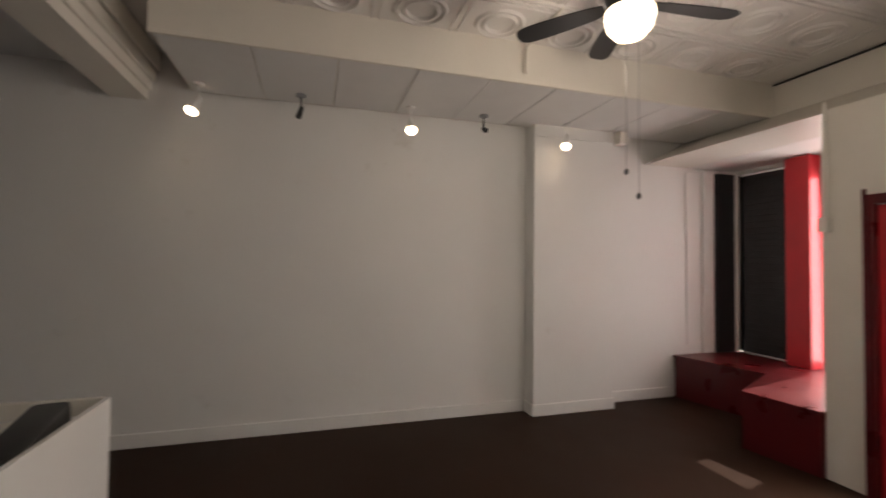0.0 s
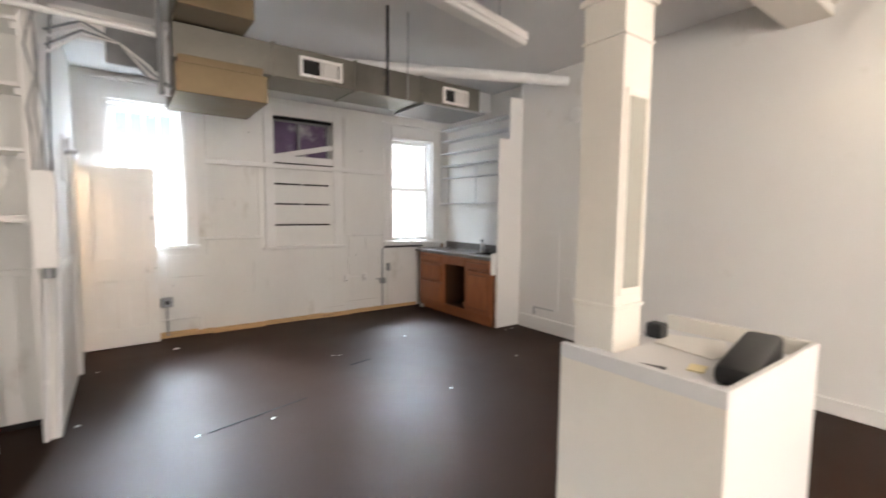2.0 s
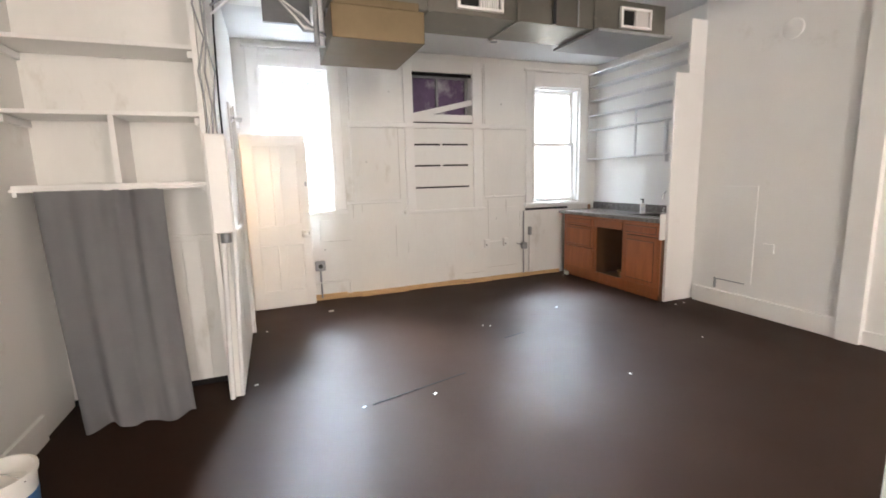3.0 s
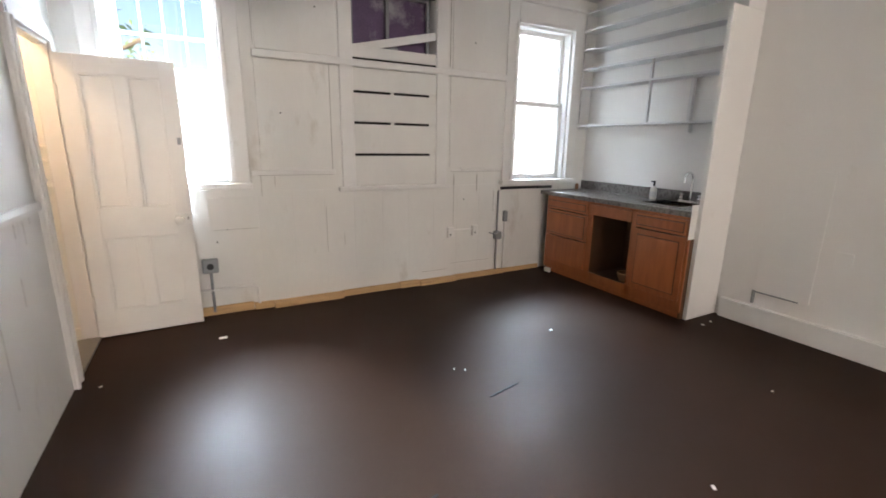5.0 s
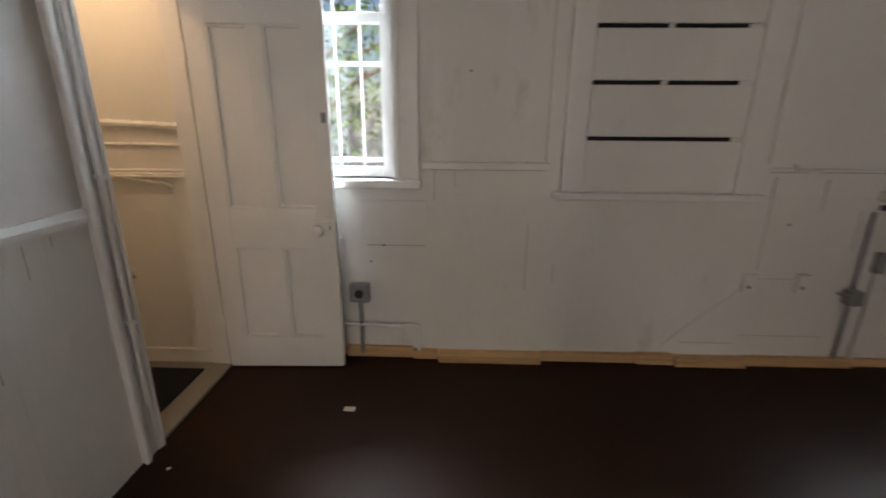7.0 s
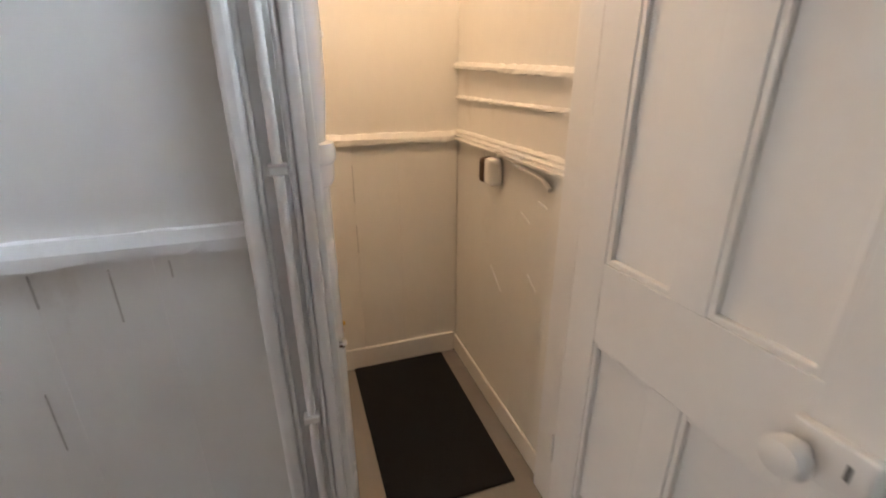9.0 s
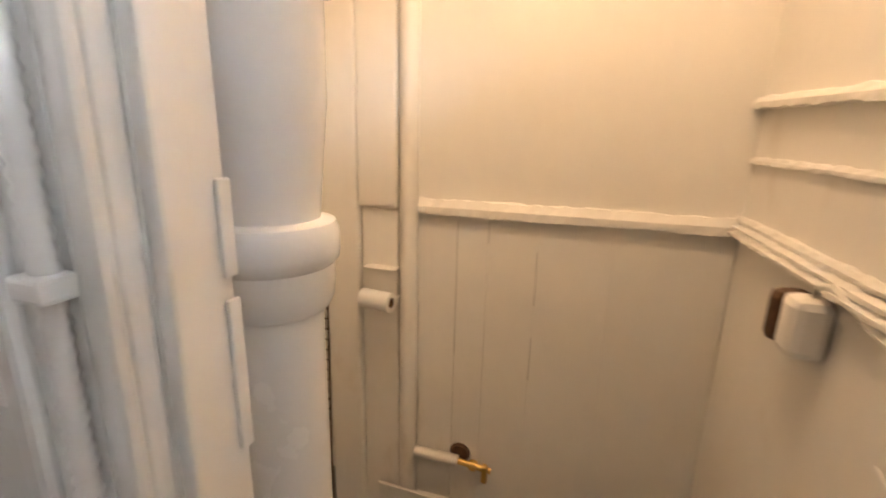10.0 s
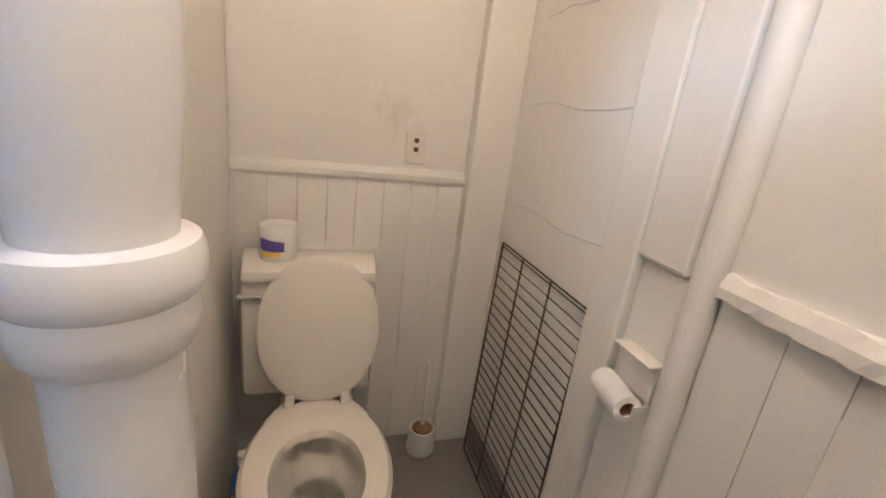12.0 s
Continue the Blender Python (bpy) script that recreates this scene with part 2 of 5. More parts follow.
def wall_along_x(x0, x1, y0, y1, z0, z1, holes):
    """A wall box with rectangular openings (xa, xb, za, zb), cut right through."""
    bm = bmesh.new()
    xs = x0
    for xa, xb, za, zb in sorted(holes):
        box(bm, xs, xa, y0, y1, z0, z1)
        if za > z0:
            box(bm, xa, xb, y0, y1, z0, za)
        if zb < z1:
            box(bm, xa, xb, y0, y1, zb, z1)
        xs = xb
    box(bm, xs, x1, y0, y1, z0, z1)
    return bm


def wobbly_strip(x0, x1, y0, y1, z0, z1, axis, seed, amp=0.004, n=24):
    """A moulding with thick uneven paint along x or y."""
    bm = bmesh.new()
    rnd = random.Random(seed)
    a0, a1 = (x0, x1) if axis == "x" else (y0, y1)
    loops = []
    for i in range(n + 1):
        a = a0 + (a1 - a0) * i / n
        j = [rnd.uniform(-amp, amp) for _ in range(6)]
        if axis == "x":
            sgn = y0, y1
            prof = [(sgn[0], z0 + j[0]), (sgn[1] + j[1] * .4, z0 + j[2]), (sgn[1] + j[3] * .4, (z0 + z1) / 2), (sgn[1] * .6 + sgn[0] * .4, z1 + j[4]), (sgn[0], z1 + j[5])]
            loops.append([bm.verts.new((a, p, z)) for p, z in prof])
        else:
            sgn = x0, x1
            prof = [(sgn[0], z0 + j[0]), (sgn[1] + j[1] * .4, z0 + j[2]), (sgn[1] + j[3] * .4, (z0 + z1) / 2), (sgn[1] * .6 + sgn[0] * .4, z1 + j[4]), (sgn[0], z1 + j[5])]
            loops.append([bm.verts.new((p, a, z)) for p, z in prof])
    for a, b in zip(loops, loops[1:]):
        for k in range(5):
            bm.faces.new((a[k], a[(k + 1) % 5], b[(k + 1) % 5], b[k]))
    bm.faces.new(loops[0])
    bm.faces.new(loops[-1][::-1])
    return bm

# ---- the large structure ----
ZB, ZF = 3.24, 3.42          # ceilings of the back room and of the shop front
YB = 6.42                    # inner face of the back wall
structure("floor", boxes((-0.95, 5.3, -5.4, 6.7, -0.12, 0.0)), FLOORM, "dark brown painted floor, worn and glossy")
structure("floor_closet", boxes((-0.9, 0.26, 4.45, 6.3, 0.0, 0.006)), GREYFLOOR, "grey painted toilet floor")
structure("ground", boxes((-300, 300, -300, 300, -0.5, -0.14)), GROUNDM, "grey concrete ground outside")
LW, MW, RW = (0.55, 1.27, 1.10, 2.70), (2.30, 3.12, 2.16, 2.76), (4.06, 4.82, 1.06, 2.65)
wall_back = structure("wall_back", wall_along_x(-0.95, 5.3, YB, YB + 0.2, 0, 3.5, [LW, MW, RW]), OLDWHITE, "old white painted boarded back wall")
structure("wall_right", boxes((5.0, 5.3, -5.4, 4.56, 0, 3.5)), WHITE, "smooth white painted long wall")
structure("wall_nook", boxes((5.15, 5.3, 4.56, 6.42, 0, 3.5)), WHITE, "white wall behind the kitchen counter")
structure("wall_left", boxes((-0.95, -0.77, -5.4, 4.44, 0, 3.5)), WHITE, "white painted side wall")
structure("wall_closet_end", boxes((-0.95, 0.235, 4.44, 4.47, 0, 3.3)), OLDWHITE, "white boarded partition behind the curtain")
structure("wall_closet_outer", boxes((-0.95, -0.70, 4.47, 6.42, 0, 3.3)), CLOSET, "white toilet wall with old boarding")
structure("wall_closet_back", boxes((-0.70, 0.235, 6.28, 6.42, 0, 3.3)), CLOSET, "white toilet wall with rails")
structure("wall_partition", boxes((0.235, 0.285, 4.12, 5.597, 0, 3.3), (0.235, 0.285, 5.597, 6.27, 2.02, 3.3), (0.235, 0.285, 6.27, 6.42, 0, 3.3)), OLDWHITE,
          "white painted partition with a doorway")
structure("ceiling_closet", boxes((-0.695, 0.232, 4.476, 6.278, 2.55, 2.62)), CLOSET, "white toilet ceiling")
structure("ceiling_back", boxes((-0.95, 5.3, 1.62, 6.62, ZB, ZB + 0.3)), GREYCEIL, "grey white plaster ceiling")
structure("wall_front", wall_along_x(-0.95, 5.3, -5.4, -5.2, 0, 3.5, [(0.6, 2.9, 0, 2.8), (3.5, 3.97, 0.45, 2.63), (4.25, 5.0, 0.5, 2.75)]), WHITE, "white shop front wall")
# left-hand opening is added out of view to hold the front fill lamp
structure("wall_entry", wall_along_x(-0.95, 3.03, -3.97, -3.72, 0, 2.795, [(-0.5, 1.6, 0.6, 2.4), (1.86, 2.77, 0, 2.11)]), CREAM, "cream painted wall round the shop door")
structure("wall_entry_side", boxes((2.9, 3.03, -5.2, -3.97, 0, 2.795)), CREAM, "cream return wall beside the entry")
structure("ceiling_entry", boxes((-0.95, 4.998, -5.2, -4.46, 2.80, 3.5)), TIN, "white boarded ceiling over the shop window")
structure("roof", boxes((-1.0, 5.4, -5.5, 6.7, 3.75, 3.9)), GREYMETAL, "flat roof closing the place above")


def tin_ceiling():
    bm = boxes((-0.95, 5.3, -4.46, 1.62, ZF, ZF + 0.3))
    s = 0.61
    for i in range(0, 9):
        for j in range(0, 10):
            cx, cy = -0.9 + s * (i + 0.5), -4.05 + s * (j + 0.5)
            if cx > 3.95 or cy > 1.5 or cx < 0.3:
                continue
            for r in (0.12, 0.175):
                lathe(bm, [(r - 0.02, ZF + 0.001), (r - 0.008, ZF - 0.022), (r + 0.008, ZF - 0.022), (r + 0.02, ZF + 0.001)], 28, Matrix.Translation((cx, cy, 0)), caps=False)
    for i in range(0, 10):
        x = -0.9 + s * i
        if x < 4.0:
            for o in (-0.045, 0.0, 0.045):
                box(bm, x + o - 0.012, x + o + 0.012, -4.05, 1.45, ZF - 0.026, ZF + 0.01)
    for j in range(0, 10):
        y = -4.05 + s * j
        for o in (-0.03, 0.03):
            box(bm, -0.9, 4.0, y + o - 0.01, y + o + 0.01, ZF - 0.010, ZF + 0.01)
    return bm


structure("ceiling_front", tin_ceiling(), TIN, "white pressed tin ceiling with ring ornaments")

# boxed soffit along the long wall, with tiles in a grid beneath
soffit = structure("soffit", boxes((3.88, 4.995, -4.36, 1.08, 3.10, ZF)), CREAM, "cream boxed soffit under the tin ceiling")
for k in range(10):
    y1 = 1.06 - k * 0.60
    y0 = max(y1 - 0.588, -4.36)
    if y1 - y0 > 0.1:
        part("tile", boxes((3.91, 4.93, y0, y1, 3.080, 3.098), bevel=0.003), TILE, soffit)
part("edge_strip", boxes((3.87, 3.90, -4.36, 1.08, 3.075, 3.105), bevel=0.004), CREAM, soffit)
bm = bmesh.new()
ends = [[bm.verts.new((x, y, z)) for y, z in ((-4.455, ZF), (-4.365, ZF), (-4.365, 3.09), (-3.80, 2.80), (-4.455, 2.80))] for x in (-0.95, 4.996)]
for i in range(5):
    bm.faces.new((ends[0][i], ends[0][(i + 1) % 5], ends[1][(i + 1) % 5], ends[1][i]))
bm.faces.new(ends[0])
bm.faces.new(ends[1][::-1])
structure("header_beam", bm, CREAM, "cream painted beam over the shop front with a sloping foot")
structure("crown_strip", boxes((-0.9, 3.86, -4.363, -4.345, ZF - 0.035, ZF - 0.018)), DARK, "dark gap under the tin ceiling")

# beam carried by the column
beam = structure("beam", boxes((-0.77, 4.99, 1.42, 1.70, 2.98, ZB + 0.25)), CREAM, "cream boxed ceiling beam with moulded edge")
part("moulding", boxes((-0.77, 4.99, 1.36, 1.42, 3.14, 3.24), (-0.77, 4.99, 1.33, 1.36, 3.24, 3.40), (-0.77, 4.99, 1.39, 1.419, 3.06, 3.14), bevel=0.008), CREAM, beam)

pil = structure("pilaster", boxes((4.80, 5.0, -3.19, -2.21, 0, 3.08)), WHITE, "white wall pier with a pipe along its edge")
structure("pilaster_rear", boxes((4.94, 5.0, 2.95, 3.12, 0, 3.2)), WHITE, "shallow white upright board on the long wall")
structure("baseboard_right", boxes((4.975, 4.999, -2.2, 2.95, 0, 0.12), (4.955, 4.999, 3.12, 4.5, 0, 0.17), (4.97, 4.999, -4.185, -3.2, 0, 0.12), bevel=0.004), TRIM, "white baseboard of the long wall")
structure("baseboard_pilaster", boxes((4.782, 4.80, -3.2, -2.20, 0, 0.12), (4.80, 4.98, -2.208, -2.19, 0, 0.12), bevel=0.004), TRIM, "white baseboard round the pier")
structure("baseboard_left", boxes((-0.769, -0.745, -3.7, 4.0, 0, 0.16), bevel=0.004), TRIM, "white baseboard of the side wall")

# raw strip where the back baseboard was taken away
for x0, x1, z1, d in ((0.95, 1.36, 0.07, 0.03), (1.36, 1.52, 0.055, 0.045), (1.52, 2.14, 0.05, 0.085), (2.14, 2.72, 0.055, 0.04), (2.72, 2.94, 0.06, 0.055), (2.94, 3.36, 0.05, 0.075), (3.36, 4.0, 0.055, 0.045), (4.0, 4.52, 0.05, 0.025)):
    structure("trim_strip", boxes((x0, x1 - 0.004, YB - d, YB - 0.001, 0, z1), bevel=0.004), RAWWOOD, "raw pine strip along the bare wall foot")

# boarding and rails of the back wall
structure("trim_rail_upper", boxes((1.49, 4.0, YB - 0.034, YB - 0.001, 2.075, 2.135), bevel=0.008), TRIM, "white picture rail across the back wall")
structure("trim_rail_lower", boxes((1.42, 2.12, YB - 0.022, YB - 0.001, 1.155, 1.195), (3.3, 3.98, YB - 0.018, YB - 0.001, 1.16, 1.18), bevel=0.006), TRIM, "white chair rail on the back wall")
for x0, x1, z0, z1, d in ((1.5, 2.08, 1.2, 2.07, 0.016), (3.28, 3.95, 1.2, 2.07, 0.016), (1.52, 2.16, 2.14, 2.95, 0.014), (3.3, 3.95, 2.14, 2.9, 0.014), (1.08, 1.45, 0.72, 0.98, 0.012)):
    part("panel", boxes((x0, x1, YB - d, YB - 0.0005, z0, z1), bevel=0.002), OLDWHITE, wall_back)
for i in range(9):
    x0 = 1.46 + i * 0.275
    part("board", boxes((x0, x0 + 0.2745, YB - 0.005, YB - 0.0005, 0.09, 1.02), bevel=0.0007), OLDWHITE, wall_back)

# dirt-filled joints and nail holes in the old boarding; shade drawn in under rails
GRIME_SHADE = material("grey_joint_grime_and_shade", (0.44, 0.415, 0.38), 0.9, var=0.3, scale=30, bump=0.1)
for x, za, zb in ((2.095, 1.2, 2.07), (1.49, 0.98, 1.15), (2.02, 0.45, 0.86), (2.18, 0.50, 0.62), (1.60, 1.06, 1.14), (3.34, 0.60, 1.13), (3.62, 0.95, 1.12), (3.84, 0.72, 0.95), (1.505, 2.16, 2.9), (3.275, 2.16, 2.85)):
    part("joint", boxes((x, x + 0.0028, YB - 0.0075, YB - 0.0005, za, zb)), GRIME_SHADE, wall_back)
# lines right under rails, sill and panel put their shade into the colour
for x0, x1, z in ((1.10, 1.44, 0.715), (3.31, 3.96, 1.155), (3.32, 3.80, 0.185), (2.98, 3.28, 0.13), (1.47, 2.10, 1.151), (2.2, 3.28, 0.995), (1.5, 4.0, 2.071)):
    part("joint", boxes((x0, x1, YB - 0.0078, YB - 0.0005, z, z + 0.0026)), GRIME_SHADE, wall_back)
for x, z in ((1.68, 1.66), (1.20, 0.72), (1.12, 0.62), (2.0, 2.5), (2.62, 3.0), (3.55, 2.4), (3.46, 0.87)):
    part("nail_hole", lathe(bmesh.new(), [(0.006, 0), (0.006, 0.006)], 8, pose(x, YB - 0.012, z, 90, 0, 0)), DARK, wall_back)

# ---- windows ----


def sash_window(name, hole, label, casing_top=0.2, bars=5):
    x0, x1, z0, z1 = hole
    w = structure(name, boxes((x0 - 0.13, x0, YB - 0.03, YB, z0 - 0.02, z1 + casing_top), (x1, x1 + 0.14, YB - 0.03, YB, z0 - 0.02, z1 + casing_top),
                              (x0, x1, YB - 0.03, YB, z1, z1 + casing_top), bevel=0.006), TRIM, label)
    part("cornice", boxes((x0 - 0.16, x1 + 0.17, YB - 0.05, YB, z1 + casing_top, z1 + casing_top + 0.03), bevel=0.006), TRIM, w)
    part("moulding", boxes((x0 - 0.035, x0, YB - 0.045, YB - 0.03, z0, z1), (x1, x1 + 0.035, YB - 0.045, YB - 0.03, z0, z1), (x0, x1, YB - 0.045, YB - 0.03, z1, z1 + 0.035), bevel=0.004), TRIM, w)
    part("window_sill", boxes((x0 - 0.15, x1 + 0.15, YB - 0.07, YB + 0.1, z0 - 0.05, z0), bevel=0.008), TRIM, w)
    part("jamb", boxes((x0, x0 + 0.025, YB, YB + 0.2, z0, z1), (x1 - 0.025, x1, YB, YB + 0.2, z0, z1), (x0 + 0.025, x1 - 0.025, YB, YB + 0.2, z1 - 0.025, z1), bevel=0.003), TRIM, w)
    zm = (z0 + z1) / 2 + 0.02
    for nm, za, zb, y in (("lower_sash", z0 + 0.002, zm + 0.025, YB + 0.06), ("upper_sash", zm - 0.02, z1 - 0.026, YB + 0.10)):
        a, b = x0 + 0.026, x1 - 0.026
        s = part(nm, boxes((a, a + 0.045, y, y + 0.035, za, zb), (b - 0.045, b, y, y + 0.035, za, zb), (a + 0.045, b - 0.045, y, y + 0.035, za, za + 0.055),
                           (a + 0.045, b - 0.045, y, y + 0.035, zb - 0.045, zb), bevel=0.004), TRIM, w)
        g = part("pane", boxes((a + 0.045, b - 0.045, y + 0.014, y + 0.019, za + 0.055, zb - 0.045)), FILM if nm == "lower_sash" else GLASS, s)
        g.visible_shadow = False
    part("sash_lift", boxes(((x0 + x1) / 2 - 0.04, (x0 + x1) / 2 + 0.04, YB + 0.045, YB + 0.06, z0 + 0.03, z0 + 0.045), bevel=0.003), TRIM, w)
    if bars:
        bm = bmesh.new()
        for i in range(bars):
            x = x0 + (x1 - x0) * (i + 0.5) / bars
            tube(bm, [(x, YB + 0.26, z0), (x, YB + 0.26, z1)], 0.007, 8)
        for z in (z0 + 0.08, z0 + 0.62, z0 + 1.1, z1 - 0.06):
            box(bm, x0, x1, YB + 0.253, YB + 0.267, z - 0.012, z + 0.012)
        part("security_bars", bm, TRIM, w, "white painted steel bars outside the glass", smooth=True)
    return w


sash_window("window_1", LW, "white sash window with bars, half behind the open door")
sash_window("window_2", RW, "white sash window with bars beside the counter")


def middle_window():
    x0, x1, z0, z1 = MW
    w = structure("window_3", boxes((x0 - 0.12, x0, YB - 0.03, YB, 1.02, z1 + 0.15), (x1, x1 + 0.12, YB - 0.03, YB, 1.02, z1 + 0.15), (x0, x1, YB - 0.03, YB, z1, z1 + 0.15), bevel=0.006),
                  TRIM, "boarded window with a small open fanlight")
    part("window_sill", boxes((x0 - 0.16, x1 + 0.15, YB - 0.06, YB, 1.0, 1.04), bevel=0.008), TRIM, w)
    part("sash", boxes((x0 + 0.02, x0 + 0.05, YB + 0.1, YB + 0.13, z0, z1), (x1 - 0.05, x1 - 0.02, YB + 0.1, YB + 0.13, z0, z1), (x0 + 0.05, x1 - 0.05, YB + 0.1, YB + 0.13, z1 - 0.05, z1 - 0.01),
                       (2.66, 2.69, YB + 0.1, YB + 0.13, z0, z1 - 0.05), bevel=0.003), GREYMETAL, w)
    part("backing_board", boxes((x0 - 0.1, x1 + 0.1, YB + 0.18, YB + 0.198, z0 - 0.1, z1 + 0.1)), PURPLE, w, "purple and white sprayed board")
    part("head_gap", boxes((x0, x1, YB + 0.02, YB + 0.05, z1 - 0.035, z1)), DARK, w)
    bm = bmesh.new()
    box(bm, -0.42, 0.42, -0.012, 0.012, -0.035, 0.035, 0.004)
    bm.transform(Matrix.Translation((2.72, YB + 0.02, 2.32)) @ Matrix.Rotation(radians(-13), 4, "Y"))
    part("brace", bm, TRIM, w, "slanted white brace")
    part("bottom_board", boxes((x0, x1, YB + 0.0, YB + 0.03, z0, z0 + 0.09), bevel=0.003), TRIM, w)
    # slatted boards with open slits below the fanlight
    zs = [1.04, 1.325, 1.605, 1.87, 2.075]
    for a, b in zip(zs, zs[1:]):
        part("slat", boxes((x0, x1, YB - 0.016, YB - 0.001, a + 0.012, b - 0.010), bevel=0.003), OLDWHITE, w)
    for k, z in enumerate(zs[1:4]):
        for xa, xb in (((2.29, 2.655), (2.69, 3.05)) if k else ((2.28, 3.06),)):
            part("slit", boxes((xa, xb, YB - 0.0025, YB - 0.0005, z - 0.010, z + 0.012)), DARK, w)
    part("slit", boxes((x0, x1, YB - 0.004, YB - 0.001, 2.138, 2.155)), DARK, w)


middle_window()

# ---- doorway, casing and open door ----
cas = structure("door_frame", boxes((0.285, 0.305, 5.475, 5.597, 0, 2.12), (0.285, 0.305, 6.262, 6.36, 0, 2.12), (0.285, 0.305, 5.597, 6.262, 2.02, 2.12), bevel=0.006), TRIM, "white door casing thick with old paint")
part("outer_moulding", boxes((0.305, 0.325, 5.465, 5.495, 0, 2.14), (0.305, 0.315, 5.496, 5.51, 0, 2.13), bevel=0.008), TRIM, cas)
part("inner_moulding", boxes((0.305, 0.318, 5.572, 5.595, 0, 2.03), (0.305, 0.312, 5.557, 5.571, 0, 2.03), bevel=0.006), TRIM, cas)
part("jamb", boxes((0.222, 0.285, 5.597, 5.615, 0.01, 2.02), (0.19, 0.285, 6.245, 6.262, 0.01, 2.02), (0.215, 0.285, 5.615, 6.245, 2.0, 2.02), bevel=0.004), TRIM, cas)
part("hinge_leaf", boxes((0.222, 0.236, 5.6155, 5.621, 1.20, 1.285), (0.222, 0.236, 5.6155, 5.621, 1.03, 1.18), (0.222, 0.25, 5.6155, 5.620, 0.28, 0.36), bevel=0.002), TRIM, cas)
part("threshold", boxes((0.17, 0.30, 5.615, 6.245, 0.0, 0.02), bevel=0.006), GREYFLOOR, cas, "worn grey wooden threshold")
part("strike", lathe(bmesh.new(), [(0.012, 0), (0.014, 0.008), (0.006, 0.018)], 12, pose(0.296, 5.616, 0.80, 90, 0, 180)), STEEL, cas, smooth=True)
structure("trim_chair_rail", wobbly_strip(0.285, 0.312, 4.5, 5.475, 1.06, 1.107, "y", 3, 0.002), TRIM, "white chair rail on the partition")
part_wall = bpy.data.objects["wall_partition"]
for i in range(7):
    y0 = 4.13 + i * 0.194
    part("board", boxes((0.2855, 0.2905, y0, y0 + 0.1935, 0.0, 1.06), bevel=0.0005), OLDWHITE, part_wall)


for y, za, zb in ((5.10, 0.98, 1.045), (5.22, 0.93, 1.04), (5.32, 1.01, 1.045), (5.06, 0.66, 0.80), (4.75, 0.3, 0.9)):
    part("joint", boxes((0.287, 0.2915, y, y + 0.0025, za, zb)), GRIME_SHADE, part_wall)


def panel_door():
    W, H, T = 0.665, 1.95, 0.040
    d = thing("door", (0.30, 6.262, 0.012), "white four-panelled wooden door standing open against the wall", "door")
    m = Matrix.Translation((0.30, 6.272, 0.012)) @ Matrix.Rotation(radians(2.0), 4, "Z")

    def put(name, bm, mat, label="", parent=d, smooth=False):
        bm.transform(m)
        return part(name, bm, mat, parent, label, smooth)

    xs = (0.0, 0.105, 0.30, 0.375, 0.57, W)
    zs = (0.0, 0.19, 0.73, 0.945, H - 0.115, H)
    put("stile", boxes((xs[0], xs[1], -T, 0, 0, H), bevel=0.002), TRIM)
    put("stile", boxes((xs[4], xs[5], -T, 0, 0, H), bevel=0.002), TRIM)
    put("rail", boxes((xs[1], xs[4], -T, 0, zs[0], zs[1]), bevel=0.002), TRIM)
    put("rail", boxes((xs[1], xs[4], -T, 0, zs[2], zs[3]), bevel=0.002), TRIM)
    put("rail", boxes((xs[1], xs[4], -T, 0, zs[4], zs[5]), bevel=0.002), TRIM)
    for za, zb in ((zs[1], zs[2]), (zs[3], zs[4])):
        put("muntin", boxes((xs[2], xs[3], -T, 0, za, zb), bevel=0.002), TRIM)
        for xa, xb in ((xs[1], xs[2]), (xs[3], xs[4])):
            put("panel", boxes((xa, xb, -T + 0.019, -0.012, za, zb)), TRIM)
            put("bead", boxes((xa, xa + 0.014, -T + 0.003, -T + 0.019, za, zb), (xb - 0.014, xb, -T + 0.003, -T + 0.019, za, zb), (xa + 0.014, xb - 0.014, -T + 0.003, -T + 0.019, za, za + 0.014),
                              (xa + 0.014, xb - 0.014, -T + 0.003, -T + 0.019, zb - 0.014, zb), bevel=0.003), TRIM)
    lock = put("lock_plate", boxes((0.56, 0.668, -T - 0.018, -T, 0.80, 0.885), bevel=0.004), TRIM, "white painted rim lock")
    put("keyhole", boxes((0.638, 0.643, -T - 0.020, -T - 0.017, 0.835, 0.86)), DARK)
    put("knob", lathe(bmesh.new(), [(0.012, 0), (0.012, 0.02), (0.03, 0.03), (0.034, 0.045), (0.028, 0.06), (0.01, 0.066)], 20, pose(0.585, -T - 0.016, 0.842, 90, 0, 0)), TRIM, "round white door knob", smooth=True)
    put("latch", boxes((0.628, 0.652, -T - 0.006, -T, 1.385, 1.435), bevel=0.002), GREYMETAL, "small iron latch plate")
    put("hinge", boxes((-0.012, 0.0, -T - 0.008, 0.0, 1.66, 1.76), (-0.012, 0.0, -T - 0.008, 0.0, 0.22, 0.32), bevel=0.003), TRIM)


panel_door()


